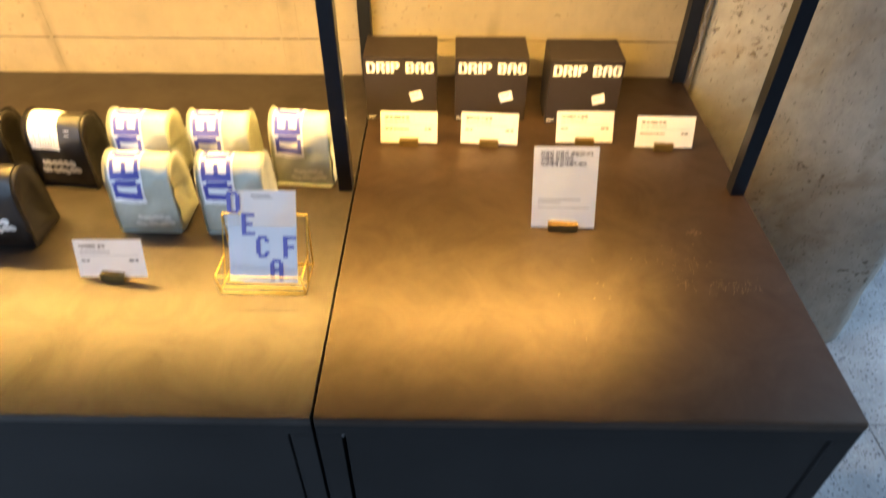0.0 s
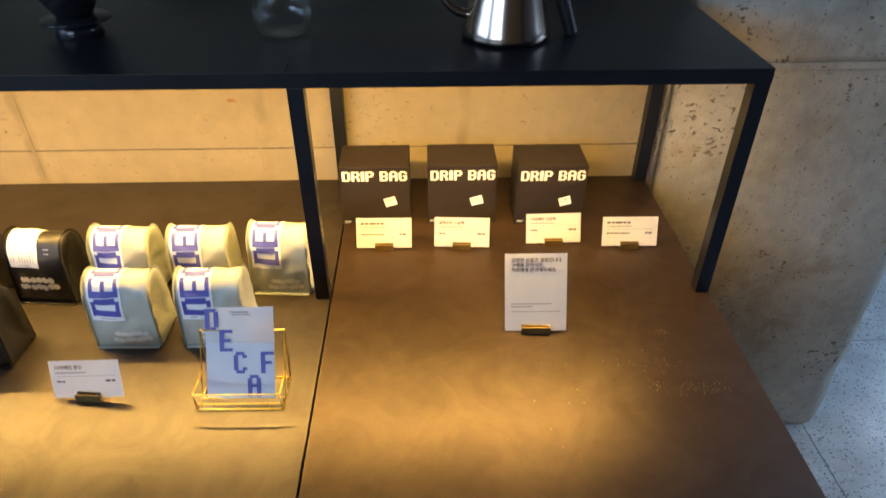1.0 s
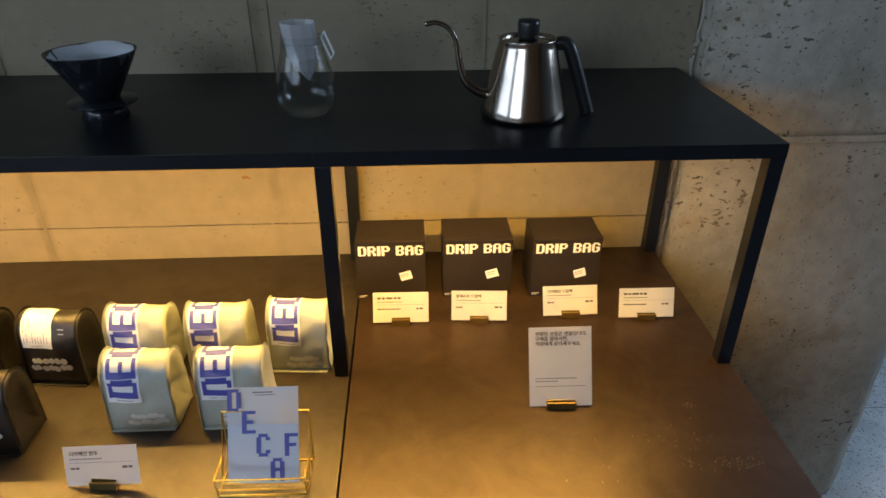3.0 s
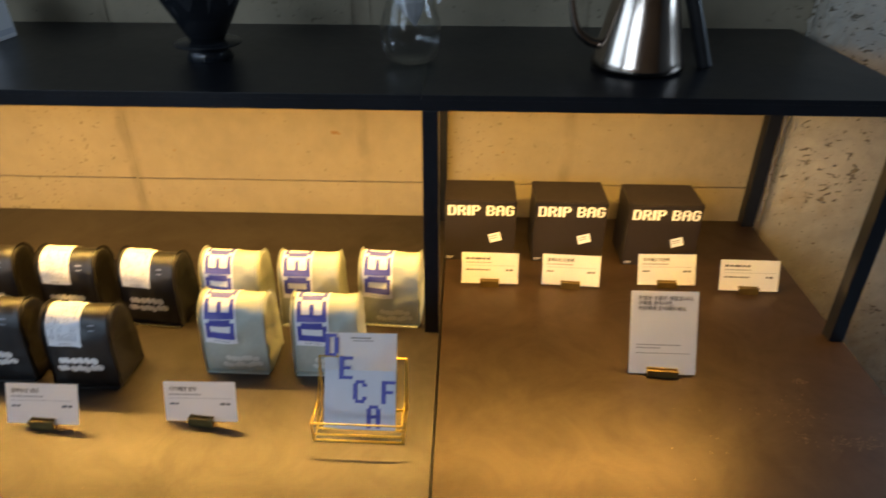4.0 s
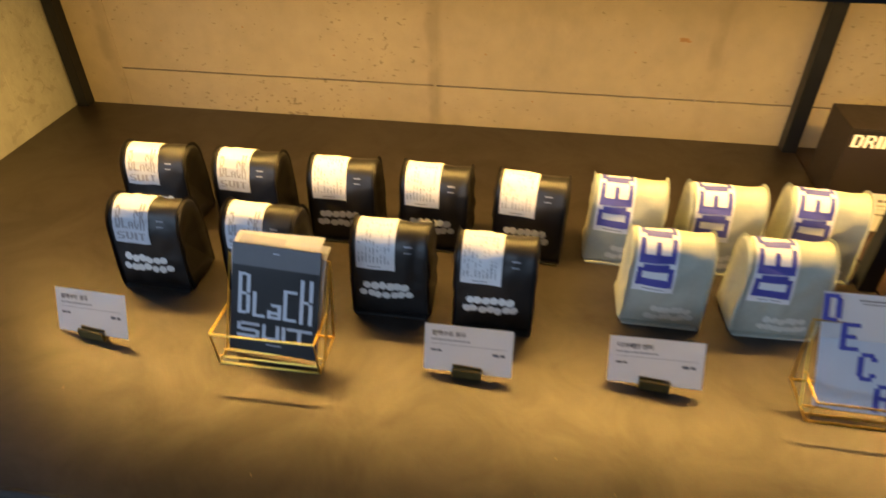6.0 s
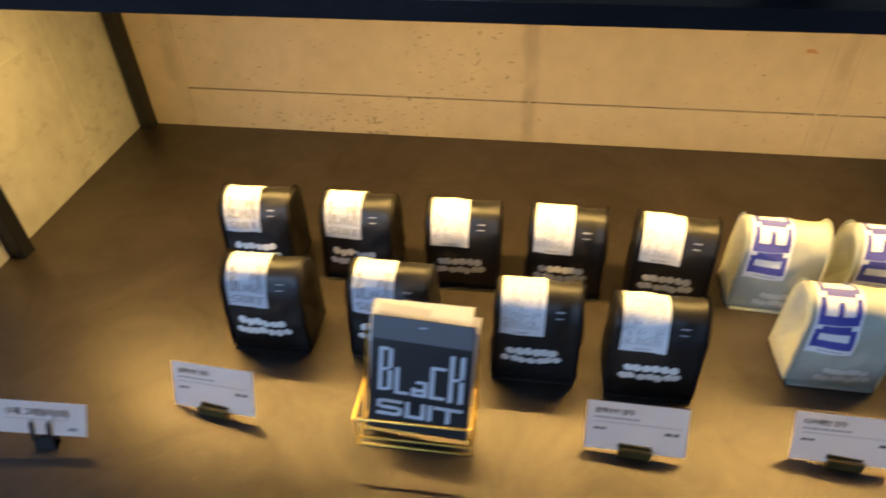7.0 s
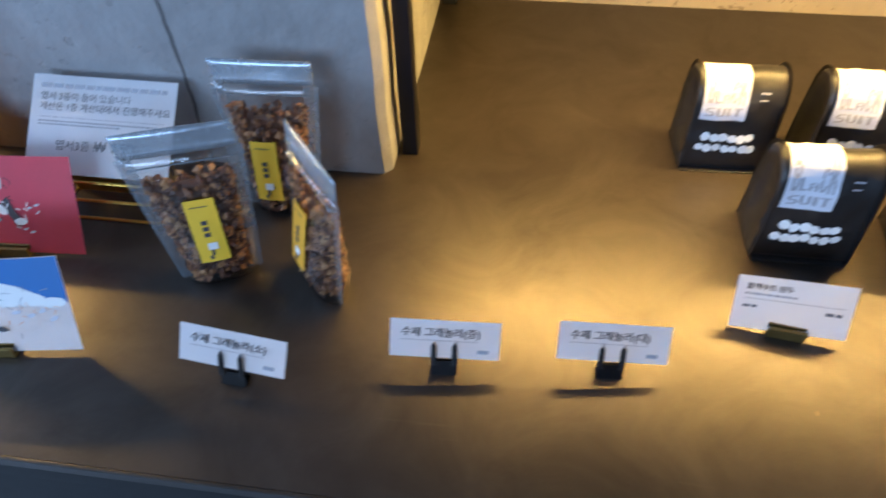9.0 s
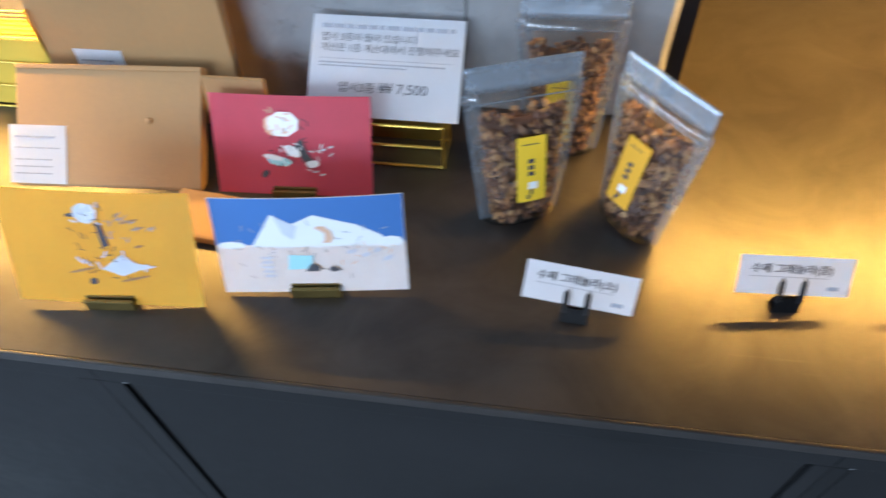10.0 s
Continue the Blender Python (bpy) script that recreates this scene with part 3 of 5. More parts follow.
def ragged_joint(parent):
    """Broken ridges of grout up the corner between the smooth and the rough concrete."""
    for side, (x, width, push) in enumerate(((0.583, 0.012, 0.004), (0.601, 0.015, 0.007))):
        bm = bmesh.new()
        rows = []
        for i in range(150):
            z = 0.752 + i * 0.008
            w = 0.6 * width * (0.5 + 1.2 * abs(noise.noise(Vector((side * 5, 0, z * 22)))))
            c = x + 0.005 * noise.noise(Vector((side, 4, z * 13))) + 0.003 * noise.noise(Vector((side, 9, z * 60)))
            p = 0.7 * push * (0.2 + 2.2 * abs(noise.noise(Vector((2, side, z * 40)))))
            rows.append([bm.verts.new((c + dx * w, WALL - 0.004 - dy * p, z)) for dx, dy in ((-0.5, -1.6), (-0.3, 0.5), (0.05, 1.0), (0.3, 0.55), (0.5, -1.0))])
        for a, b in zip(rows, rows[1:]):
            for k in range(4):
                bm.faces.new((a[k], a[k + 1], b[k + 1], b[k]))
        part("grout_ridge", bm, ROUGH_MAT, parent)


ragged_joint(rough)

# upright ridges left by the formwork, and rust marks
for x, w in ((-0.168, 0.004), (-0.136, 0.003), (-0.585, 0.006), (0.222, 0.004)):
    bm = box(x, x + w, WALL - 0.0009, WALL + 0.004, H - 0.05, 1.082)
    part("form_ridge", bm, WALL_MAT, core)
    part("form_ridge", box(x, x + w * 1.5, WALL + SET_BACK - 0.0022, WALL + SET_BACK + 0.004, 1.086, 1.9), WALL_MAT, core)


def stain(x, z, a, b, seed, mat, y=WALL - 0.0004, parent=None):
    rng = random.Random(seed)
    bm = bmesh.new()
    ring = []
    for k in range(16):
        t = 2 * math.pi * k / 16
        r = rng.uniform(0.55, 1.1)
        ring.append(bm.verts.new((x + a * r * math.cos(t), y, z + b * r * math.sin(t))))
    bm.faces.new(ring)
    bmesh.ops.triangulate(bm, faces=bm.faces[:])
    return part("stain", bm, mat, parent)


stain(-0.203, 0.913, 0.008, 0.004, 1, RUST, parent=core)
stain(-0.196, 0.911, 0.004, 0.0025, 2, RUST, parent=core)
for k, (x, z) in enumerate(((-0.75, 0.86), (-0.50, 0.875), (-0.42, 0.80), (-0.27, 0.89), (-0.9, 0.90), (0.1, 0.88), (0.33, 0.91), (-1.05, 0.87), (-0.66, 0.79))):
    stain(x, z, 0.0022, 0.0016, k + 5, RUST, parent=core)


def concrete_column():
    bm = box(-1.74, -1.236, 0.350, WALL - 0.001, 0, 3.0)
    bmesh.ops.subdivide_edges(bm, edges=[e for e in bm.edges if abs(e.verts[0].co.z - e.verts[1].co.z) > 1], cuts=90)
    edges = [e for e in bm.edges if all(v.co.y < 0.36 and v.co.x > -1.3 for v in e.verts) and abs(e.verts[0].co.z - e.verts[1].co.z) > 0.01]
    bmesh.ops.bevel(bm, geom=edges, offset=0.008, segments=1, affect="EDGES")
    for v in bm.verts:
        if v.co.y < 0.37 and v.co.x > -1.27:
            s = noise.noise(Vector((v.co.x * 9, 3.0, v.co.z * 14)))
            v.co.x += 0.0022 * s
            v.co.y += 0.0022 * noise.noise(Vector((7.0, v.co.y * 9, v.co.z * 17)))
    return tagged(part("concrete_column", bm, COLUMN_MAT), "grey cast concrete column with a chipped pale edge", "column", kind="structure")


column = concrete_column()


def crack(parent):
    """A ragged upright casting joint and a faint level one on the column's face."""
    rng = random.Random(4)
    bm = bmesh.new()
    left, z = [], 0.752
    while z < 1.4:
        x = -1.436 + 0.006 * noise.noise(Vector((0, 0, z * 11))) + rng.uniform(-0.0012, 0.0012)
        w = max(0.0008, 0.0034 + 0.005 * noise.noise(Vector((5, 0, z * 16))))
        left.append((bm.verts.new((x, 0.3496, z)), bm.verts.new((x + w, 0.3496, z))))
        z += rng.uniform(0.006, 0.014)
    for (a, b), (c, d) in zip(left, left[1:]):
        bm.faces.new((a, b, d, c))
    part("casting_joint", bm, CRACK, parent)
    bm = bmesh.new()
    row = []
    for k in range(40):
        x = -1.70 + 0.011 * k
        z = 0.957 + 0.0012 * noise.noise(Vector((x * 30, 1, 0)))
        w = max(0.0002, 0.0008 + 0.0012 * noise.noise(Vector((x * 40, 9, 0))))
        row.append((bm.verts.new((x, 0.3497, z)), bm.verts.new((x, 0.3497, z + w))))
    for (a, b), (c, d) in zip(row, row[1:]):
        bm.faces.new((a, c, d, b))
    part("casting_joint", bm, CRACK, parent)


crack(column)
part("form_ridge", box(-1.2366, -1.2352, 0.598, 0.602, H, 1.6), COLUMN_MAT, column)
part("form_ridge", box(-1.2366, -1.2353, 0.372, 0.744, 0.956, 0.9585), COLUMN_MAT, column)

# ---- the counter ----


def counter_top(x0, x1, outline, label, mat, scuffs=()):
    """A folded sheet top, 12 mm thick, with the given plan, its front edge and its worn specks."""
    c = thing("countertop", Matrix(), label, "countertop", "steel countertops")
    bm = bmesh.new()
    low = bm.faces.new([bm.verts.new((x, max(y, 0.0035), H - 0.012)) for x, y in outline])
    top = bmesh.ops.extrude_face_region(bm, geom=[low])["geom"]
    for v in top:
        if isinstance(v, bmesh.types.BMVert):
            v.co.z = H
    bmesh.ops.recalc_face_normals(bm, faces=bm.faces)
    part("top_sheet", bm, mat, c)
    part("folded_edge", box(x0, x1, 0, 0.0034, H - 0.012, H, 0.0013), mat, c)
    rng = random.Random(5)
    bm = bmesh.new()
    for cx, cy, sx, sy, n in scuffs:
        for _ in range(n):
            x, y, a = cx + rng.gauss(0, sx), cy + rng.gauss(0, sy), rng.gauss(1.5, 0.5)
            l, w = rng.uniform(0.0003, 0.0022), rng.uniform(0.00015, 0.0006)
            u, v = Vector((math.cos(a), math.sin(a), 0)) * l, Vector((-math.sin(a), math.cos(a), 0)) * w
            p = Vector((x, y, H + 0.0003))
            bm.faces.new([bm.verts.new(q) for q in (p - u - v, p + u - v * 0.3, p + u + v, p - u * 0.6 + v)])
    if scuffs:
        tagged(part("scuff_marks", bm, SCUFF, c, "pale scratches worn into the steel"), kind="stuff")
    return c


BACK = WALL - 0.002
counter_top(0.0015, 0.5655, [(0.0015, 0), (0.5655, 0), (0.5655, BACK), (0.0015, BACK)], "brown-black patinated steel top, scratched and worn", STEEL_BROWN, [(0.44, 0.235, 0.014, 0.008, 30), (0.49, 0.195, 0.022, 0.006, 70), (0.43, 0.20, 0.008, 0.006, 22), (0.47, 0.30, 0.004, 0.004, 24), (0.40, 0.26, 0.05, 0.012, 14), (0.28, 0.16, 0.05, 0.04, 10)])
counter_top(-3.0, -0.0015, [(-3.0, 0), (-0.0015, 0), (-0.0015, BACK), (-1.2445, BACK), (-1.2445, 0.3485), (-3.0, 0.3485)], "long brown-black patinated steel top round the column", STEEL, [(-0.4, 0.08, 0.2, 0.03, 5)])


def cabinet(x0, x1, back, label, left=0.026, right=0.024):
    """A steel base cabinet: frame, carcass and one inset door."""
    c = thing("steel_cabinet", pose(x0, 0, 0), label, "cabinet", "cabinets along the wall")
    w = x1 - x0 - 0.0006
    top = H - 0.0125
    bm = box(0, w, 0.0005, 0.022, H - 0.031, top, 0.0008)
    box(0, left, 0.0005, 0.022, 0.06, H - 0.0315, 0.0008, bm)
    box(w - right, w, 0.0005, 0.022, 0.06, H - 0.0315, 0.0008, bm)
    box(left + 0.0005, w - right - 0.0005, 0.0005, 0.022, 0.06, 0.09, 0.0008, bm)
    part("front_frame", bm, CABINET, c)
    bm = box(0, 0.002, 0.0225, back - 0.004, 0.06, top)
    box(w - 0.002, w, 0.0225, back - 0.004, 0.06, top, 0, bm)
    box(0.0025, w - 0.0025, back - 0.008, back - 0.004, 0.06, top, 0, bm)
    box(0.0025, w - 0.0025, 0.03, back - 0.0085, 0.06, 0.07, 0, bm)
    part("carcass", bm, CABINET, c)
    part("door", box(left + 0.0035, w - right - 0.0035, 0.003, 0.02, 0.0925, H - 0.0345, 0.0012), CABINET, c, "plain black steel door")
    part("hinge_pin", box(left - 0.0012, left + 0.0032, 0.0012, 0.006, H - 0.0342, H - 0.0318, 0.0006), ALU, c, "bright hinge pin")
    part("plinth", box(0.02, w - 0.02, 0.05, back - 0.05, 0, 0.0595), CABINET, c)
    return c


cabinet(0.0015, 0.5655, BACK, "black steel cabinet with plain door, end of the row")
cabinet(-0.56, -0.0015, BACK, "black steel cabinet with plain door under the coffee", 0.012)
cabinet(-1.123, -0.56, BACK, "black steel cabinet with plain door under the coffee", 0.012, 0.012)
cabinet(-1.700, -1.123, 0.3485, "black steel cabinet with plain door before the column", 0.020, 0.012)
cabinet(-2.35, -1.700, 0.3485, "black steel cabinet with plain door under the postcards", 0.026, 0.020)


# ---- the shelf over the counter ----
def shelf_unit(x0, x1, posts, label):
    s = thing("metal_shelf", pose(0, 0, H), label, "shelf")
    y0, y1, top = 0.384, WALL - 0.002, SHELF - H  # the panels run on over the set-back of the wall
    cuts = [x0] + [p[0] for p in posts[1:-1]] + [x1]
    for a, b in zip(cuts, cuts[1:]):
        part("shelf_panel", box(a, b - 0.0004, y0, y1 + SET_BACK, top - 0.006, top, 0.0002), BLACK_STEEL, s)
    bm = box(x0, x1, y0, y0 + 0.020, top - 0.019, top - 0.006)
    part("front_rail", bm, BLACK_STEEL, s)
    part("back_rail", box(x0, x1, y1 - 0.02, y1, top - 0.019, top - 0.0063, 0.0008), BLACK_STEEL, s)
    for x in (x0, x1 - 0.02):
        part("side_rail", box(x, x + 0.02, y0 + 0.0205, y1 - 0.0205, top - 0.019, top - 0.0063, 0.0008), BLACK_STEEL, s)
    for a, b in posts:
        part("post", box(a, b, y0 + 0.0005, y0 + 0.0205, 0, top - 0.0195, 0.0008), BLACK_STEEL, s)
        part("post", box(a, b + 0.002, y1 - 0.022, y1, 0, top - 0.0195, 0.0008), BLACK_STEEL, s)
    bm = box(x0 + 0.025, x1 - 0.025, y0 + 0.022, y0 + 0.042, top - 0.0085, top - 0.0064, 0.0004)
    part("led_channel", bm, ALU, s, "slim aluminium light channel")
    return s


shelf_unit(-1.232, 0.5655, [(-1.230, -1.213), (-0.022, -0.002), (0.5455, 0.5655)], "black steel shelf frame standing on the counter")


# ---- coffee bags ----
BAG_W = 0.084


def bag_curve(h, d):
    """The outline of a folded bag from the front foot over the top to the back foot."""
    r, rz = d * 0.46, h * 0.30
    pts = [(0, 0), (-0.001, h * 0.1), (0.0, h * 0.35), (0.003, h - rz)]
    cx = 0.003 + r
    pts += [(cx - r * math.cos(a), h - rz + rz * math.sin(a)) for a in np.linspace(0.25, math.pi - 0.25, 9)]
    pts += [(cx + r, h - rz), (d * 1.02, h * 0.4), (d, 0)]
    p = [Vector((y, z)) for y, z in pts]
    run = [0.0]
    for a, b in zip(p, p[1:]):
        run.append(run[-1] + (b - a).length)

    def at(s):
        i = max(k for k in range(len(p) - 1) if run[k] <= max(s, 0))
        f = (s - run[i]) / (run[i + 1] - run[i])
        q = p[i].lerp(p[i + 1], f)
        n = (p[i + 1] - p[i]).normalized()
        return q, Vector((-n.y, n.x))

    return at, run[-1]


def coffee_bag(name, h, d, mat, seed, label, group):
    bag = thing(name, Matrix(), label, "coffee bag", group)
    at, total = bag_curve(h, d)
    nx, ns = 20, 46
    rng = random.Random(seed)
    off = Vector((rng.uniform(0, 50), rng.uniform(0, 50), 0))

    def dent(x, s):
        """How far the foil stands off the even outline."""
        edge = min(1.0, (BAG_W / 2 - abs(x)) / 0.012)
        belly = 0.0035 * math.sin(math.pi * min(1, s / (total * 0.36))) * math.cos(math.pi * x / BAG_W)
        fold = abs(noise.noise(Vector((x * 26, s * 22, 5)) + off))
        return belly + edge * (0.0015 * noise.noise(Vector((x * 60, s * 55, 0)) + off) - 0.0038 * max(0.0, 0.35 - fold) * min(1, s / 0.03))

    def skin(x, s, lift=0.0):
        q, n = at(s)
        w = 1.0 - 0.05 * max(0, (q.y / h - 0.55)) - 0.02 * math.sin(math.pi * q.y / h)
        q = q + n * (dent(x, s) + lift)
        return Vector((x * w, q.x, q.y))

    bm = bmesh.new()
    g = [[bm.verts.new(skin(-BAG_W / 2 + BAG_W * i / nx, total * j / ns)) for j in range(ns + 1)] for i in range(nx + 1)]
    for i in range(nx):
        for j in range(ns):
            bm.faces.new((g[i][j], g[i + 1][j], g[i + 1][j + 1], g[i][j + 1]))
    for i in range(nx):
        bm.faces.new((g[i][0], g[i][ns], g[i + 1][ns], g[i + 1][0]))
    for side, col in ((-1, g[0]), (1, g[-1])):
        mid = Vector((0, d * 0.52, h * 0.45))
        ring = col
        for shrink, push in ((0.93, 0.0025), (0.7, -0.004), (0.35, -0.010), (0.08, -0.013)):
            inner = []
            for v in col:
                c = mid.lerp(Vector((0, v.co.y, v.co.z)), shrink)
                crease = 0.003 * noise.noise(Vector((c.y * 60, c.z * 60, side)) + off)
                inner.append(bm.verts.new((v.co.x + side * (push + crease), c.y, c.z)))
            for k in range(len(col)):
                a, b = k, (k + 1) % len(col)
                bm.faces.new((ring[a], ring[b], inner[b], inner[a]) if side > 0 else (ring[b], ring[a], inner[a], inner[b]))
            ring = inner
        bm.faces.new(ring if side > 0 else ring[::-1])
    bmesh.ops.recalc_face_normals(bm, faces=bm.faces)
    body = part("pouch", bm, mat, bag, smooth=True)
    # welded fins along the four upright edges and a lip at the foot
    for side in (-1, 1):
        bm = bmesh.new()
        rows = [(skin(side * BAG_W / 2, total * j / ns), skin(side * BAG_W / 2, total * j / ns, 0.0035) + Vector((side * 0.0012, 0, 0))) for j in range(ns + 1)]
        vs = [(bm.verts.new(a), bm.verts.new(b)) for a, b in rows]
        for (a, b), (c, e) in zip(vs, vs[1:]):
            bm.faces.new((a, b, e, c))
        bmesh.ops.solidify(bm, geom=bm.faces[:], thickness=0.0006)
        part("welded_seam", bm, mat, bag)
    part("foot_seam", box(-BAG_W / 2 * 0.97, BAG_W / 2 * 0.97, -0.0065, 0.004, 0.0, 0.0022, 0.0006), mat, bag)
    return bag, skin, total


def label_strip(bag, skin, x0, x1, s0, s1, mat, lift=0.0007, name="paper_label", label=""):
    bm = bmesh.new()
    nx, ns = 5, 22
    g = [[bm.verts.new(skin(x0 + (x1 - x0) * i / nx, s0 + (s1 - s0) * j / ns, lift)) for j in range(ns + 1)] for i in range(nx + 1)]
    for i in range(nx):
        for j in range(ns):
            bm.faces.new((g[i][j], g[i + 1][j], g[i + 1][j + 1], g[i][j + 1]))
    return part(name, bm, mat, bag, label, smooth=True)


def bean_print(bag, skin, mat, seed, x0, x1, s0, size=1.0):
    """A band of bean-shaped blots printed near the foot."""
    rng = random.Random(seed)
    bm = bmesh.new()
    for row, n in ((0, 7), (1, 6)):
        for k in range(n):
            cx = x0 + (x1 - x0) * (k + 0.5 * row + 0.3) / 7 + rng.uniform(-0.001, 0.001)
            cs = s0 + 0.0102 * size * row + rng.uniform(-0.0015, 0.0015)
            turn, a, b = rng.uniform(-0.6, 0.6), 0.0040 + rng.uniform(0.0004, 0.0014), size * rng.uniform(0.0038, 0.0048)
            ring = []
            for i in range(7):
                t = 2 * math.pi * i / 7
                u, v = a * math.cos(t), b * math.sin(t)
                ring.append(bm.verts.new(skin(cx + u * math.cos(turn) - v * math.sin(turn), cs + u * math.sin(turn) + v * math.cos(turn), 0.0009 + 0.0001 * row)))
            bm.faces.new(ring)
    part("bean_print", bm, mat, bag)


def decaf_bag(seed):
    bag, skin, total = coffee_bag("coffee_bag", 0.104, 0.056, SAGE, seed, "pale sage-green foil coffee bag with white and blue label", "green coffee bags")
    strip = label_strip(bag, skin, -0.038, 0.006, 0.046, 0.196, CARD, label="white paper label with blue capitals")
    bm = bmesh.new()
    # the capitals read upwards: u runs up the bag, v from right to left
    put = lambda u, v: skin(-0.016 - v, u, 0.0011)
    lettering(bm, put, "DECAF", 0.0530, 0.1895, -0.0190, 0.0190, 0.04, 0.003)
    part("lettering", bm, BLUE, strip)
    bm = bmesh.new()
    patch(bm, lambda u, v: skin(u, v, 0.0011), -0.027, -0.004, 0.0490, 0.0502)
    part("print", bm, GREYINK, strip)
    bean_print(bag, skin, SAGE_DARK, seed, -0.016, 0.034, 0.013)
    return bag


def black_bag(seed, lettered, h=0.105):
    text = "black foil coffee bag with " + ("lettered white paper label" if lettered else "white label of fine print lines")
    bag, skin, total = coffee_bag("coffee_bag", h, 0.056, BLACKBAG, seed, text, "black coffee bags")
    strip = label_strip(bag, skin, -0.037, 0.007, 0.062, 0.150, CARD)
    bm = bmesh.new()
    if lettered:
        label_strip(bag, skin, -0.0368, 0.0068, 0.0622, 0.103, GREYCARD, 0.001, "grey_print")
        put = lambda u, v: skin(u, v, 0.0014)
        for c, u0, u1, v0, v1 in (("B", -0.033, -0.027, 0.080, 0.106), ("L", -0.026, -0.019, 0.080, 0.092), ("A", -0.018, -0.011, 0.080, 0.088), ("C", -0.010, -0.004, 0.080, 0.101), ("K", -0.003, 0.003, 0.079, 0.109)):
            glyph(bm, put, c, u0, u1, v0, v1)
        lettering(bm, put, "SUIT", -0.033, 0.003, 0.067, 0.0755, 0.16)
        part("lettering", bm, GREYINK, strip)
    else:
        rng = random.Random(seed)
        for k in range(9):
            x = -0.034 + 0.0042 * k
            s = 0.070
            while s < 0.114:
                e = s + rng.uniform(0.004, 0.02)
                patch(bm, lambda u, v: skin(u, v, 0.0011), x, x + 0.0011, s, min(e, 0.116), 0.02)
                s = e + 0.002
        patch(bm, lambda u, v: skin(u, v, 0.0011), -0.024, -0.008, 0.0648, 0.0659)
        part("print", bm, GREYINK, strip)
    bm = bmesh.new()
    patch(bm, lambda u, v: skin(u, v, 0.0009), 0.017, 0.026, 0.0900, 0.0917)
    patch(bm, lambda u, v: skin(u, v, 0.0009), 0.017, 0.025, 0.0835, 0.0847)
    part("print", bm, GREYINK, bag)
    bean_print(bag, skin, WHITEINK, seed, -0.032, 0.029, 0.030, 1.2)
    return bag


def stand(ob, x, y, yaw=0.0, lean=0.0, z=H):
    ob.matrix_world = pose(x, y, z, lean, 0, yaw)
    return ob


sage = [decaf_bag(k) for k in (3, 8)]
stand(sage[0], -0.2605, 0.294, -1)
stand(sage[1], -0.1425, 0.293, 1)
for k, (x, y, yaw) in enumerate(((-0.297, 0.398, -3), (-0.185, 0.397, 0), (-0.0735, 0.402, -4))):
    copy_thing(sage[k % 2], pose(x, y, H, 0, 0, yaw))
lettered = [black_bag(k, True) for k in (11, 12)]
stand(lettered[0], -0.840, 0.275, 0)
stand(lettered[1], -0.7085, 0.279, -2)
copy_thing(lettered[1], pose(-0.892, 0.397, H, 0, 0, 2))
copy_thing(lettered[0], pose(-0.770, 0.397, H, 0, 0, -1))
lined = [black_bag(k, False) for k in (21, 22)]
stand(lined[0], -0.557, 0.268, 0)
stand(lined[1], -0.4425, 0.259, -1)
for k, (x, y, yaw) in enumerate(((-0.645, 0.396, 1), (-0.5285, 0.395, -2), (-0.4125, 0.390, -6))):
    copy_thing(lined[(k + 1) % 2], pose(x, y, H, 0, 0, yaw))

# ---- drip bag boxes ----


def drip_box(x, y, sticker, label):
    b = thing("drip_bag_box", pose(x, y, H), label, "box", "drip bag boxes")
    w, d, h = 0.1165, 0.080, 0.112
    bm = box(0, w, 0.0008, d, 0, h - 0.0016, 0.0012)
    part("carton", bm, BOXBROWN, b)
    part("lid_flap", box(0.0004, w - 0.0004, 0, d - 0.001, h - 0.0015, h, 0.0005), BOXBROWN, b)
    part("front_edge", box(0.0, w, -0.0006, 0.0007, h - 0.006, h - 0.0018, 0.0003), BOXBROWN, b)
    bm = bmesh.new()
    lettering(bm, flat(-0.0009), "DRIP BAG", 0.005, w - 0.004, h - 0.0265, h - 0.0085, 0.13, 0.05)
    part("lettering", bm, WHITEINK, b)
    bm = bmesh.new()
    patch(bm, flat(0), -sticker / 2, sticker / 2, -0.008, 0.008, 0.1)
    s = part("sticker", bm, CARD, b, "small white sticker", pose(0.083, -0.0002, 0.045, 0, -16, 0))
    bars(s, [(-0.008, 0.006, 0.003, 0.0012), (-0.008, 0.004, -0.001, 0.0012)], SUITGREY, -0.0005)
    bars(b, [(0.003, 0.015, 0.0065, 0.0014), (0.003, 0.012, 0.004, 0.0014)], WHITEINK, -0.0003)
    return b


drip_box(0.000, 0.586, 0.020, "dark brown drip bag carton with white capitals")
drip_box(0.1465, 0.586, 0.021, "dark brown drip bag carton with white capitals")
drip_box(0.2965, 0.580, 0.020, "dark brown drip bag carton at the end of its row")

# ---- cards and their holders ----


def brass_holder(parent, w=0.03):
    bm = box(-w / 2, w / 2, -0.0045, -0.0012, 0, 0.011, 0.0005)
    box(-w / 2, w / 2, 0.0014, 0.0045, 0, 0.011, 0.0005, bm)
    box(-w / 2, w / 2, -0.0045, 0.012, 0, 0.002, 0.0004, bm)
    return part("brass_holder", bm, DULL_BRASS, parent, "slotted brass foot")


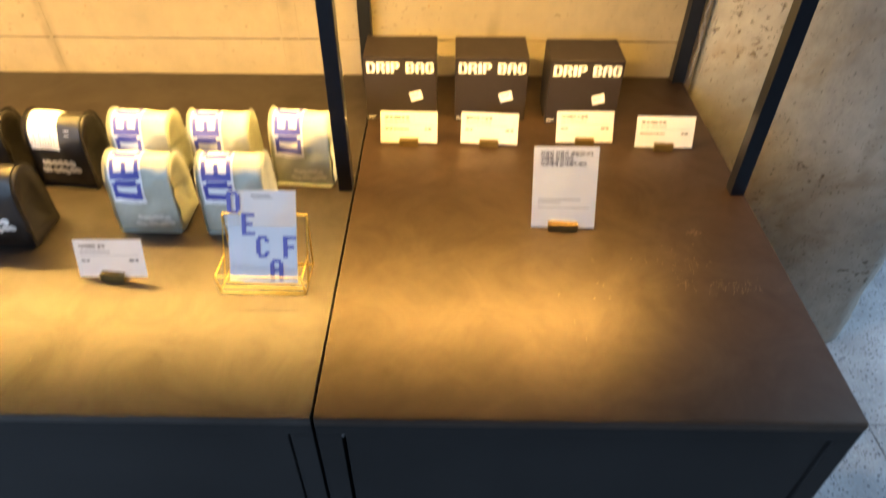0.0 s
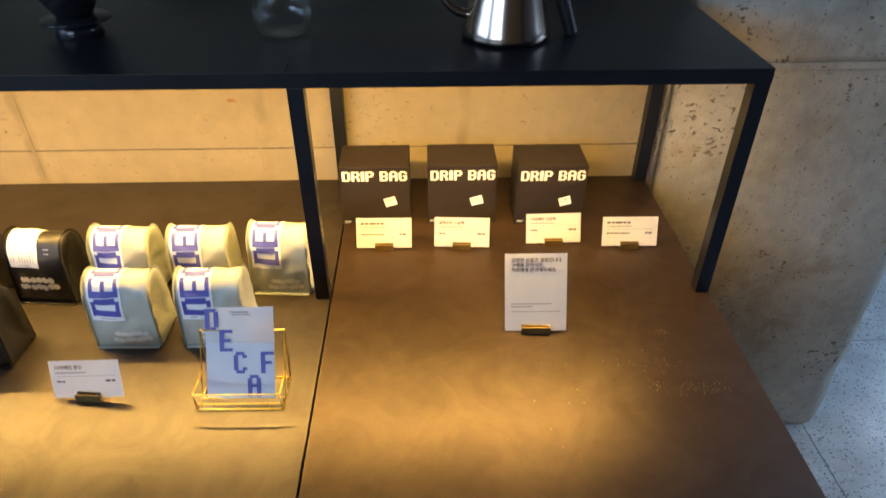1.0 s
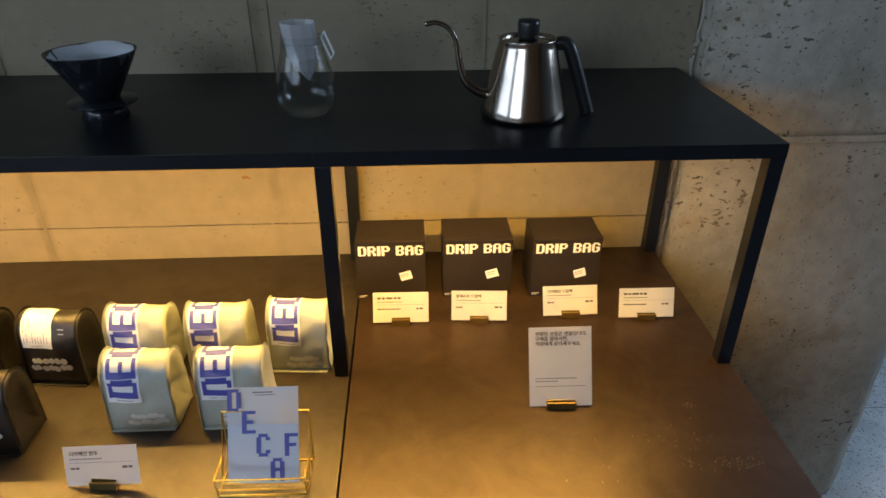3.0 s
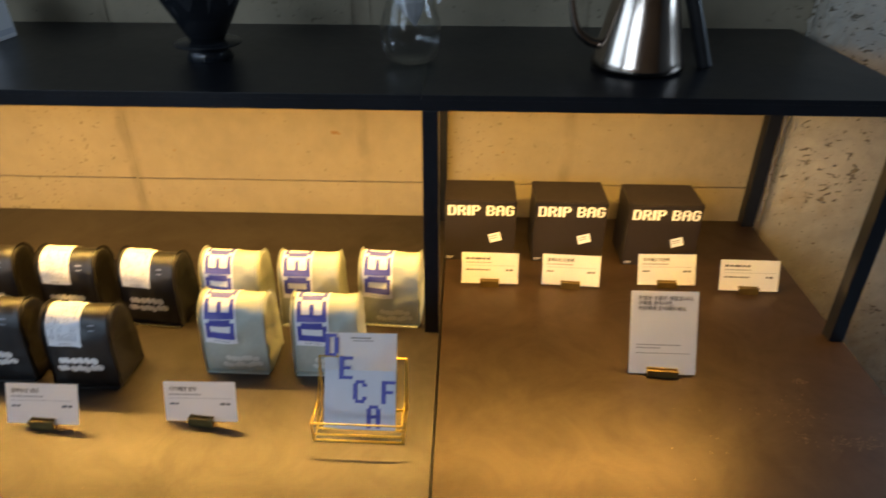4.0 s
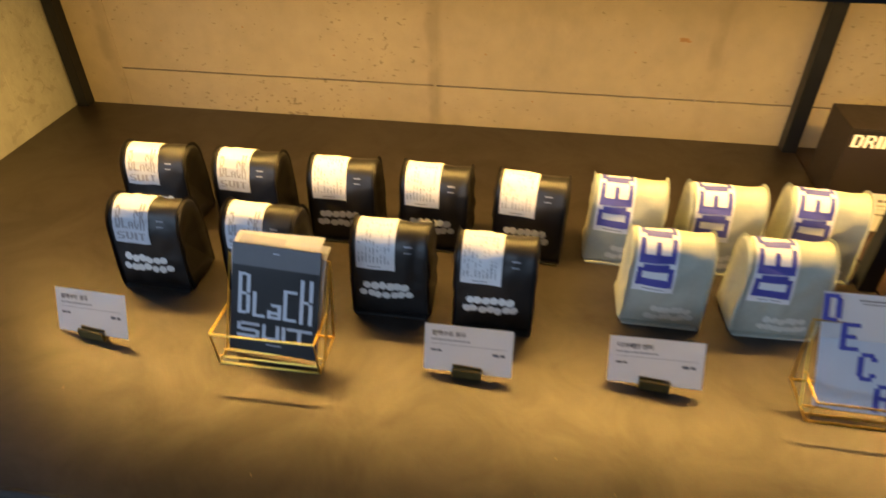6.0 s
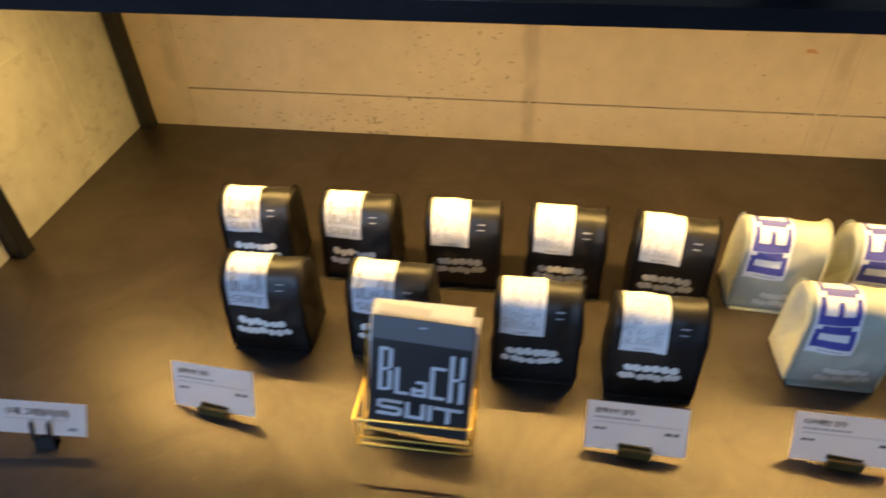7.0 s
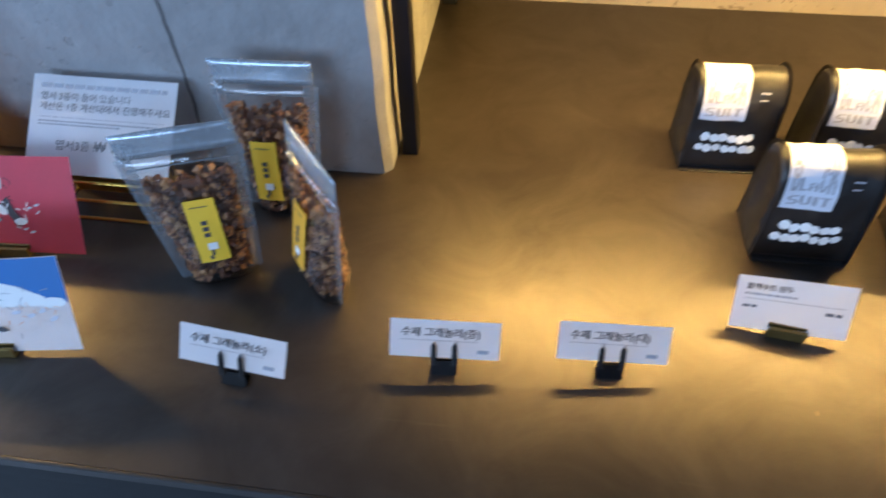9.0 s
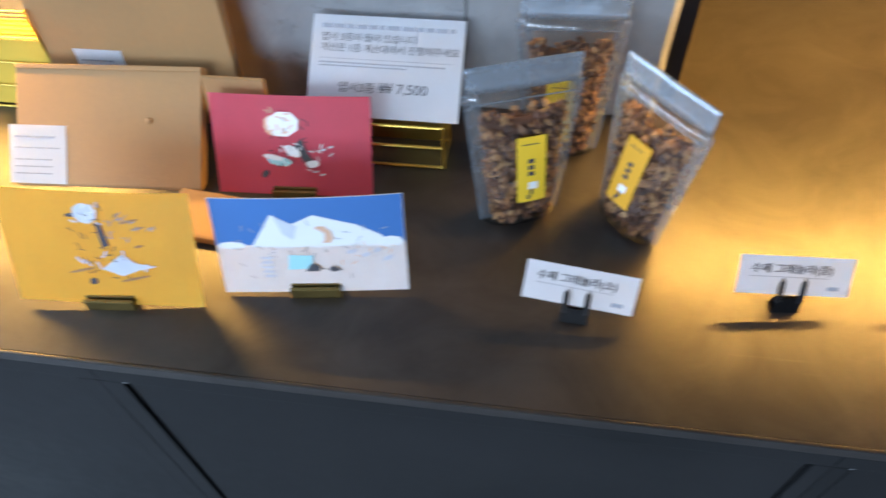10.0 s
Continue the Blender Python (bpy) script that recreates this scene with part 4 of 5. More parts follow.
def sheet(w, h, t=0.0007, curl=0.0):
    """A card standing on z = 0, facing -y, perhaps curled back at its sides."""
    bm = bmesh.new()
    nx, nz = (14, 8) if curl else (1, 1)
    g = [[bm.verts.new((-w / 2 + w * i / nx, curl * ((2 * i / nx - 1) ** 2) * (0.25 + j / nz), h * j / nz)) for j in range(nz + 1)] for i in range(nx + 1)]
    for i in range(nx):
        for j in range(nz):
            bm.faces.new((g[i][j], g[i + 1][j], g[i + 1][j + 1], g[i][j + 1]))
    bmesh.ops.solidify(bm, geom=bm.faces[:], thickness=-t)
    return bm


def price_card(x, y, yaw, lean, label, group, w=0.09, h=0.049, z=H, roll=0.0, rows=2, title=""):
    c = thing("price_card", pose(x, y, z, 0, 0, yaw), label, "price card", group)
    brass_holder(c)
    tilt = pose(0, 0, 0.004, -lean, roll, 0)
    card = part("card", sheet(w, h), CARD, c, "", tilt)
    if title:
        written(card, title, h * 0.125, -w * 0.42, h * 0.77, INK, heavy=True)
    else:
        bars(card, [(-w * 0.42, 0.0, h * 0.77, h * 0.07)], SUITGREY)
    bars(card, [(-w * 0.42, w * 0.02, h * 0.66, h * 0.035)], GREYINK)
    rule(card, -w * 0.42, w * 0.43, h * 0.58, h * 0.010, GREYINK)
    bars(card, [(-w * 0.42, -w * (0.30 if rows == 2 else 0.0), h * 0.42, h * 0.045), (w * 0.28, w * 0.42, h * 0.42, h * 0.06)], SUITGREY)
    return c


bean_cards = "price cards before the coffee bags"
price_card(-0.2762, 0.1980, -4.3, 21.7, "white price card in a brass foot before green bags", bean_cards, title="\ub514\uce74\ud398\uc778 \uc6d0\ub450", roll=-4.7)
price_card(-0.4617, 0.1870, -2.7, 24.6, "white price card in a brass foot before black bags", bean_cards, title="\ube14\ub799\uc218\ud2b8 \uc6d0\ub450", roll=-2.3)
price_card(-0.8687, 0.1845, -6.5, 23.0, "white price card in a brass foot before black bags", bean_cards, title="\ube14\ub799\uc218\ud2b8 \uc6d0\ub450", roll=-4.0)
drip_cards = "price cards before the drip bag boxes"
price_card(0.0737, 0.5090, -0.8, 25.7, "white price card in a brass foot by the drip boxes", drip_cards, rows=3, roll=0.2)
price_card(0.2006, 0.5078, -3.9, 21.7, "white price card in a brass foot by the drip boxes", drip_cards, title="\ube14\ub799\uc218\ud2b8 \ub4dc\ub9bd\ubc31", roll=-0.3)
price_card(0.3528, 0.5151, -0.9, 24.1, "white price card in a brass foot by the drip boxes", drip_cards, title="\ub514\uce74\ud398\uc778 \ub4dc\ub9bd\ubc31", roll=-1.0)
price_card(0.4757, 0.5028, -2.3, 19.7, "white price card in a brass foot by the drip boxes", drip_cards, rows=3, roll=-0.8)
price_card(-0.665, 0.478, 0, 22, "white price card in a brass foot on the shelf", "", z=SHELF)


def notice():
    c = thing("notice_card", pose(0.2922, 0.3037, H, 0, 0, -3.1), "tall white notice card in a brass foot", "notice card")
    brass_holder(c, 0.04)
    w, h = 0.0848, 0.1095
    card = part("card", sheet(w, h), CARD, c, "", pose(0, 0, 0.003, -24, -1.9))
    lines = ("\uc9c4\uc5f4\ub41c \uc0c1\ud488\uc740 \uc0d8\ud50c\uc785\ub2c8\ub2e4.", "\uad6c\ub9e4\ub97c \uc6d0\ud558\uc2dc\uba74,", "\uc9c1\uc6d0\uc5d0\uac8c \ubb38\uc758\ud574\uc8fc\uc138\uc694.")
    for k, line in enumerate(lines):
        written(card, line, 0.0064, -0.034, h - 0.0115 - 0.0068 * k, INK, heavy=True)
    bars(card, [(-0.034, 0.022, 0.038, 0.0016), (-0.034, -0.004, 0.034, 0.0016)], GREYINK)
    rule(card, -0.034, 0.034, 0.0275, 0.0006, SUITGREY)


notice()


def easel(parent, w, deep, tall, lip, r=0.0012):
    """A stand bent from brass rod: foot frame, front lip and a leaning back."""
    lean = 0.55
    bm = wire([(-w / 2, 0, r), (w / 2, 0, r), (w / 2, deep, r), (-w / 2, deep, r)], r, closed=True)
    part("foot_frame", bm, BRASS, parent)
    bm = wire([(-w / 2, 0, r), (-w / 2, -0.004, lip), (w / 2, -0.004, lip), (w / 2, 0, r)], r)
    part("front_lip", bm, BRASS, parent)
    bm = wire([(-w / 2, 0.018, r), (-w / 2, 0.018 + tall * lean, tall), (w / 2, 0.018 + tall * lean, tall), (w / 2, 0.018, r)], r)
    part("back_frame", bm, BRASS, parent)
    for s in (-1, 1):
        part("side_rod", wire([(s * w / 2, -0.004, lip), (s * w / 2, 0.018 + lip * lean, lip)], r * 0.9), BRASS, parent)
        part("strut", wire([(s * w / 2, deep, r), (s * w / 2, 0.018 + tall * lean, tall * 0.96)], r * 0.9), BRASS, parent)
    for y, z in ((0.004, 0.006), (0.014, 0.006)):
        part("tray_rod", wire([(-w / 2, y, z), (w / 2, y, z)], r * 0.9), BRASS, parent)


def decaf_card():
    st = thing("brass_card_stand", pose(-0.0865, 0.176, H, 0, 0, -1), "gilt wire card stand holding a printed card", "card stand", "wire card stands")
    easel(st, 0.103, 0.052, 0.076, 0.031)
    c = thing("decaf_card", pose(-0.0871, 0.1882, H + 0.0074, 0, 0, -4.0), "pale card with scattered blue capitals in a wire stand", "card")
    w, h = 0.0855, 0.112
    card = part("card", sheet(w, h, 0.0012), CARD, c, "", pose(0, 0, 0, -33, -3))
    rule(card, -w / 2 + 0.0005, w / 2 - 0.0005, 0.0, h * 0.61, GREYCARD, -0.0005, "grey_blue_print")
    bm = bmesh.new()
    for letter, u, v in (("D", 0.0, 0.0), ("E", 0.205, 0.232), ("C", 0.405, 0.475), ("A", 0.60, 0.73), ("F", 0.80, 0.475)):
        x0, z1 = -w / 2 + u * w, h * 0.985 - v * h
        glyph(bm, flat(-0.001), letter, x0, x0 + 0.0165, z1 - 0.0265, z1, 0.05)
    part("lettering", bm, BLUE, card)
    bars(card, [(-0.012, 0.012, h * 0.94, 0.0013), (-0.009, 0.015, h * 0.915, 0.0008), (-0.012, 0.008, 0.004, 0.0012)], INK, -0.001)


decaf_card()


def thin_letter(bm, letter, x0, x1, z0, z1, sx, sz):
    """A capital of thin straight strokes, sx wide upright and sz level."""
    mid, cx = (z0 + z1) / 2, (x0 + x1) / 2
    left, right = (x0, x0 + sx, z0, z1), (x1 - sx, x1, z0, z1)
    inner0, inner1 = x0 + sx, x1 - sx

    def level(z, a=inner0, b=inner1):
        return a, b, z, z + sz

    shapes = {
        "B": [left, level(z0), level(mid - sz / 2), level(z1 - sz), (x1 - sx, x1, z0 + sz * 0.4, mid - sz * 0.3), (x1 - sx, x1, mid + sz * 0.3, z1 - sz * 0.4)],
        "L": [left, level(z0, b=x1)],
        "A": [(x0, x0 + sx, z0, mid + sz * 0.3), right, level(z1 - sz), level(mid - sz), level(z0)],
        "C": [left, level(z0, b=x1), level(z1 - sz, b=x1)],
        "K": [left, level(mid - sz / 2), (x1 - sx, x1, z0, mid - sz * 0.4), (x1 - sx, x1, mid + sz * 0.4, z1)],
        "S": [level(z0, x0, inner1), level(mid - sz / 2), level(z1 - sz, inner0, x1), (x0, inner0, mid - sz * 0.2, z1 - sz * 0.3), (inner1, x1, z0 + sz * 0.3, mid + sz * 0.2)],
        "U": [left, right, level(z0)],
        "I": [(x0, x1, z0, z1)],
        "T": [level(z1 - sz, x0, x1), (cx - sx / 2, cx + sx / 2, z0, z1 - sz)],
    }
    for a, b, c, d in shapes[letter]:
        patch(bm, flat(-0.001), a, b, c, d, 0.1)


def suit_card():
    st = thing("brass_card_stand", pose(-0.664, 0.168, H, 0, 0, 0), "gilt wire card stand holding a black card", "card stand", "wire card stands")
    easel(st, 0.107, 0.052, 0.092, 0.045)
    c = thing("black_card", pose(-0.6646, 0.1808, H + 0.0074, 0, 0, -4), "charcoal card with tall pale capitals, sheets behind it", "card")
    w, h = 0.096, 0.114
    card = part("card", sheet(w, h, 0.0012), SUITCARD, c, "", pose(0, 0, 0, -26))
    rule(card, -w / 2 + 0.0003, w / 2 - 0.0003, h * 0.80, h * 0.1995, SUITGREY, -0.0005, "grey_print")
    # loose sheets behind the card, their tops fallen back
    for push, turn, run, mat, text in ((0.0022, 2.0, 0.010, GREYCARD, "pale spare sheet"), (0.0040, -2.5, 0.016, CARD, "white spare sheet")):
        bm = bmesh.new()
        line = [(push, 0.0), (push + 0.044, 0.0905), (push + 0.047, 0.0950), (push + 0.053, 0.0985), (push + 0.053 + run * 0.95, 0.0985 + run * 0.2)]
        rows = [[bm.verts.new((x, y, z)) for x in (-w / 2, w / 2)] for y, z in line]
        for (p, q), (r, t) in zip(rows, rows[1:]):
            bm.faces.new((p, q, t, r))
        bmesh.ops.solidify(bm, geom=bm.faces[:], thickness=0.0005)
        part("spare_sheet", bm, mat, c, text, pose(0, 0.001, 0.0005, 0, turn, 0))
    bm = bmesh.new()
    for letter, u0, u1, z0, z1 in (("B", 0.085, 0.225, 0.350, 0.735), ("L", 0.255, 0.40, 0.335, 0.57), ("A", 0.425, 0.585, 0.335, 0.475), ("C", 0.605, 0.76, 0.335, 0.62), ("K", 0.79, 0.935, 0.325, 0.735), ("S", 0.085, 0.345, 0.130, 0.275), ("U", 0.375, 0.575, 0.130, 0.275), ("I", 0.60, 0.645, 0.130, 0.275), ("T", 0.66, 0.945, 0.130, 0.275)):
        thin_letter(bm, letter, (u0 - 0.5) * w, (u1 - 0.5) * w, z0 * h, z1 * h, 0.0042, 0.0034 if z0 < 0.2 else 0.0030)
    part("lettering", bm, GREYCARD, card)
    bars(card, [(-0.007, 0.010, h * 0.08, 0.0012), (-0.003, 0.004, h * 0.93, 0.0012)], GREYCARD, -0.001)


suit_card()


# ---- granola ----
def binder_clip(parent, w=0.021):
    bm = bmesh.new()
    for a, b in (((-0.0055, 0), (-0.0008, 0.013)), ((0.0055, 0), (0.0016, 0.013)), ((-0.0055, 0), (0.0055, 0))):
        vs = [bm.verts.new((s * w / 2, y, z)) for s in (-1, 1) for y, z in (a, b)]
        bm.faces.new((vs[0], vs[2], vs[3], vs[1]))
    bmesh.ops.solidify(bm, geom=bm.faces[:], thickness=0.0008)
    clip = part("binder_clip", bm, CLIP, parent, "black binder clip")
    for s in (-1, 1):
        pts = [(s * w * 0.46, -0.003, 0.010), (s * w * 0.44, 0.0040, 0.027), (s * w * 0.40, 0.0052, 0.030), (s * w * 0.36, 0.0040, 0.027), (s * w * 0.33, -0.003, 0.010)]
        part("clip_wire", wire(pts, 0.0013, sides=6), CLIP, clip)


def granola_card(x, y, yaw, roll, size, lean=31):
    c = thing("price_card", pose(x, y, H, 0, 0, yaw), "white granola price card held by a black clip", "price card", "granola price cards")
    binder_clip(c)
    w, h = 0.0875, 0.0325
    card = part("card", sheet(w, h), CARD, c, "", pose(0, 0, 0.0165, -lean, roll))
    written(card, "\uc218\uc81c \uadf8\ub798\ub180\ub77c(" + size + ")", 0.0085, -w * 0.40, h * 0.58, INK, heavy=True)
    bars(card, [(w * 0.30, w * 0.41, h * 0.16, h * 0.10)], GREYINK)
    rule(card, -w * 0.40, w * 0.30, h * 0.46, 0.0004, GREYINK)


granola_card(-1.3149, 0.0877, -3.2, 4.7, "\uc18c")
granola_card(-1.1482, 0.1179, 4.7, 2.5, "\uc911")
granola_card(-1.0160, 0.1303, 4.6, 3.1, "\ub300")


def granola_pouch(x, y, yaw, lean, roll, seed, h=0.168, label_x=0.0, drop=0.0):
    p = thing("granola_pouch", pose(x, y, H, -lean, roll, yaw), "clear stand-up pouch of brown granola with yellow label", "pouch", "granola pouches")
    rng = random.Random(seed)
    w0, w1, d = 0.066, 0.093, 0.046
    bag_off = Vector((seed * 3.1, 0, 0))

    def outline(v):
        """Half width and half depth at height v of 1."""
        half = (w0 + (w1 - w0) * min(1, v * 1.15)) / 2
        deep = d / 2 * max(0.02, 1 - v**1.35) * (0.62 + 0.38 * min(1, v * 6))
        return half, deep

    def ring(v, grow=0.0, n=36):
        half, deep = outline(v)
        out = []
        for k in range(n):
            a = 2 * math.pi * k / n
            cx, sy = math.cos(a), math.sin(a)
            xx = math.copysign(abs(cx) ** 0.75, cx) * (half + grow)
            yy = math.copysign(abs(sy) ** 1.15, sy) * (max(deep + grow, 0.0008))
            yy += 0.0016 * noise.noise(Vector((xx * 45, v * 7, 1 if sy > 0 else 0)) + bag_off) * (1 - abs(cx))
            out.append(Vector((xx, yy, v * h)))
        return out

    def tube(v0, v1, steps, grow=0.0, caps=False):
        bm = bmesh.new()
        rings = [[bm.verts.new(q) for q in ring(v0 + (v1 - v0) * i / steps, grow)] for i in range(steps + 1)]
        for a, b in zip(rings, rings[1:]):
            for k in range(len(a)):
                bm.faces.new((a[k], a[(k + 1) % len(a)], b[(k + 1) % len(a)], b[k]))
        bm.faces.new(rings[0][::-1])
        bm.faces.new(rings[-1])
        return bm

    # the fill: a dark heart and many small flakes pressed against the film
    part("granola", tube(0.03, 0.68, 10, -0.009), GRANOLA, p, smooth=True)
    bm = bmesh.new()
    for _ in range(800):
        v = rng.uniform(0.02, 0.71) ** 0.95
        half, deep = outline(v)
        a = rng.uniform(0, 2 * math.pi)
        cx, sy = math.cos(a), math.sin(a)
        c = Vector((math.copysign(abs(cx) ** 0.75, cx) * (half - 0.0095), math.copysign(abs(sy) ** 1.15, sy) * max(deep - 0.0032, 0.0005), v * h))
        r = rng.uniform(0.0026, 0.0066)
        turn = Euler((rng.uniform(0, 6), rng.uniform(0, 6), rng.uniform(0, 6))).to_matrix()
        vs = [bm.verts.new(c + turn @ Vector((x * r * rng.uniform(0.7, 1.2), y * r * rng.uniform(0.5, 1), z * r * 0.55))) for x, y, z in ((1, 0, 0), (0, 1, 0), (-1, 0, 0), (0, -1, 0), (0, 0, 1), (0, 0, -1))]
        for q in range(4):
            bm.faces.new((vs[q], vs[(q + 1) % 4], vs[4]))
            bm.faces.new((vs[(q + 1) % 4], vs[q], vs[5]))
    tagged(part("granola_layer", bm, GRANOLA, p), kind="stuff")
    part("film", tube(0.0, 0.86, 16), FILM, p, "clear plastic film", smooth=True)
    part("sealed_top", tube(0.862, 1.0, 4, 0.0002), FOILTOP, p, "silvery sealed top edge", smooth=True)
    for s in (-1, 1):
        bm = bmesh.new()
        cols = []
        for i in range(13):
            v = 0.005 + 0.85 * i / 12
            half, _ = outline(v)
            cols.append([bm.verts.new((s * (half + e), 0, v * h)) for e in (-0.0095, 0.0035)])
        for a, b in zip(cols, cols[1:]):
            bm.faces.new((a[0], a[1], b[1], b[0]))
        bmesh.ops.solidify(bm, geom=bm.faces[:], thickness=0.0004)
        part("side_seal", bm, FOILTOP, p, "silvery welded side")
    part("zip_line", wire([(-w1 / 2 + 0.004, -0.003, h * 0.80), (w1 / 2 - 0.004, -0.003, h * 0.80)], 0.0007, sides=6), FOILTOP, p)

    def face(u, v, lift):
        t = v / h
        half, deep = outline(t)
        e = min(1, abs(u) / half)
        yy = -deep * max(0.02, 1 - e ** (2 / 0.75)) ** 0.575
        return Vector((u, yy - lift, v))

    bm = bmesh.new()
    lx = label_x
    patch(bm, lambda u, v: face(u, v - drop, 0.0022), lx - 0.0125, lx + 0.0125, 0.034, 0.096, 0.007)
    # the pouch turned to the left gets the label colour with shade in it
    tag = part("paper_label", bm, LABELSHADE if yaw < 0 else LABELYELLOW, p, "yellow paper label in a shaded orange tone" if yaw < 0 else "yellow paper label")
    bm = bmesh.new()
    patch(bm, lambda u, v: face(u, v - drop, 0.0027), lx - 0.008, lx + 0.006, 0.089, 0.0898, 0.007)
    for k in range(3):
        patch(bm, lambda u, v: face(u, v - drop, 0.0027), lx - 0.003, lx + 0.002, 0.072 - 0.006 * k, 0.076 - 0.006 * k, 0.007)
    patch(bm, lambda u, v: face(u, v - drop, 0.0027), lx - 0.004, lx - 0.001, 0.037, 0.041, 0.007)
    patch(bm, lambda u, v: face(u, v - drop, 0.0027), lx - 0.0015, lx + 0.001, 0.041, 0.053, 0.007)
    part("print", bm, INK, tag)
    bm = bmesh.new()
    patch(bm, lambda u, v: face(u, v - drop, 0.0029), lx - 0.003, lx + 0.005, 0.047, 0.054, 0.007)
    part("print", bm, WHITEINK, tag)
    return p


granola_pouch(-1.367, 0.198, 20, 4, 0, 1, 0.158, 0.004)
granola_pouch(-1.333, 0.292, 2, 6, 0, 2, 0.158, -0.006, 0.012)
granola_pouch(-1.2695, 0.198, -50, 4, 0, 3, 0.150, -0.001)


# ---- postcards, their notice and kraft wallets ----
def oval(cx, cz, a, b, turn=0.0, n=8):
    return [(cx + a * math.cos(t) * math.cos(turn) - b * math.sin(t) * math.sin(turn), cz + a * math.cos(t) * math.sin(turn) + b * math.sin(t) * math.cos(turn)) for t in (2 * math.pi * k / n for k in range(n))]


def postcard(x, y, yaw, lean, roll, mat, label, w=0.156, h=0.1, curl=0.004, low=1.0):
    c = thing("postcard", pose(x, y, H, 0, 0, yaw), label, "postcard", "postcards in brass feet")
    brass_holder(c, 0.042)
    card = part("card", sheet(w, h, 0.0006, curl), mat, c, "", pose(0, 0, 0.0035, -lean, roll) @ Matrix.Diagonal((1, 1, low, 1)))
    return card


card = postcard(-1.529, 0.0869, 7.2, 20.9, -0.8, CARD, "blue and white postcard of snowy hills, brass foot", low=0.87)


def curled(u, v, w=0.156, h=0.1, curl=0.004, lift=0.0006):
    return (u, curl * ((2 * u / w) ** 2) * (0.25 + v / h) - lift, v)


def print_shape(card, mat, pts, lift=0.0006, name="printed_shape"):
    bm = bmesh.new()
    bm.faces.new([bm.verts.new((a, 0, b)) for a, b in pts])
    bmesh.ops.triangulate(bm, faces=bm.faces[:])
    bmesh.ops.subdivide_edges(bm, edges=bm.edges[:], cuts=2, use_grid_fill=True)
    for v in bm.verts:
        v.co = curled(v.co.x, v.co.z, lift=lift)
    return part(name, bm, mat, card)


bm = bmesh.new()
patch(bm, lambda u, v: curled(u, v), -0.0775, 0.0775, 0.052, 0.0995, 0.008)
part("blue_sky_print", bm, SKYBLUE, card)
print_shape(card, WHITEINK, [(-0.048, 0.050), (-0.028, 0.084), (-0.012, 0.074), (0.006, 0.083), (0.022, 0.066), (0.040, 0.072), (0.060, 0.060), (0.064, 0.050)], 0.0010, "hills_print")
print_shape(card, WHITEINK, oval(0.066, 0.053, 0.011, 0.006), 0.0010)
print_shape(card, WHITEINK, oval(-0.064, 0.052, 0.012, 0.004), 0.0010)
print_shape(card, GREYCARD, [(-0.026, 0.082), (-0.020, 0.064), (-0.012, 0.058), (-0.008, 0.072)], 0.0013)
print_shape(card, SKIN, oval(0.013, 0.063, 0.007, 0.010, 0.5), 0.0015)
print_shape(card, WHITEINK, oval(0.004, 0.060, 0.011, 0.009, 0.4), 0.0018)
print_shape(card, CYAN, [(-0.020, 0.026), (-0.018, 0.042), (0.002, 0.041), (0.000, 0.027)], 0.0015)
print_shape(card, INK, [(-0.006, 0.024), (0.000, 0.033), (0.006, 0.030), (0.006, 0.024)], 0.0018)
print_shape(card, INK, [(0.013, 0.026), (0.018, 0.030), (0.024, 0.025), (0.017, 0.023)], 0.0018)
for k in range(5):
    print_shape(card, GREYCARD, [(-0.042, 0.040 - 0.005 * k), (-0.032, 0.040 - 0.005 * k), (-0.032, 0.0375 - 0.005 * k), (-0.042, 0.0375 - 0.005 * k)], 0.0010)
for cx, cz in ((0.034, 0.044), (0.045, 0.040), (0.056, 0.045), (0.063, 0.036)):
    print_shape(card, GREYCARD, oval(cx, cz, 0.005, 0.002, cx * 9), 0.0010)

card = postcard(-1.5795, 0.1956, 3.2, 24.7, 0.3, RED, "red postcard with a small printed figure, brass foot", 0.150, 0.102, low=0.93)
print_shape(card, WHITEINK, oval(-0.006, 0.074, 0.016, 0.013, 0.3), 0.0012)
print_shape(card, SKIN, oval(-0.016, 0.072, 0.008, 0.011, 0.2), 0.0009)
print_shape(card, INK, [(0.002, 0.052), (0.010, 0.060), (0.016, 0.044), (0.022, 0.036), (0.012, 0.034), (0.006, 0.044)], 0.0009)
print_shape(card, WHITEINK, oval(0.001, 0.047, 0.009, 0.005, -0.6), 0.0014)
print_shape(card, CYAN, oval(-0.012, 0.036, 0.012, 0.005, -0.1), 0.0012)
print_shape(card, WHITEINK, oval(-0.018, 0.040, 0.010, 0.003, -0.2), 0.0015)
print_shape(card, WHITEINK, oval(0.019, 0.034, 0.007, 0.004, 0.2), 0.0012)
print_shape(card, INK, oval(-0.027, 0.022, 0.005, 0.003, 0.9), 0.0012)
for cx, cz in ((0.030, 0.049), (0.037, 0.052), (0.022, 0.026), (0.028, 0.023)):
    print_shape(card, GREYCARD, oval(cx, cz, 0.003, 0.0012, 0.3), 0.0009)

card = postcard(-1.6990, 0.0544, 4.9, 22.8, 2.1, YELLOW, "yellow postcard with a small grey printed figure, brass foot", 0.158, 0.102)
print_shape(card, GREYCARD, oval(-0.004, 0.084, 0.010, 0.009, 0.2), 0.0012)
print_shape(card, INK, oval(-0.015, 0.082, 0.006, 0.0018, 0.1), 0.0010)
print_shape(card, INK, [(0.002, 0.076), (0.007, 0.074), (0.010, 0.056), (0.004, 0.054)], 0.0010)
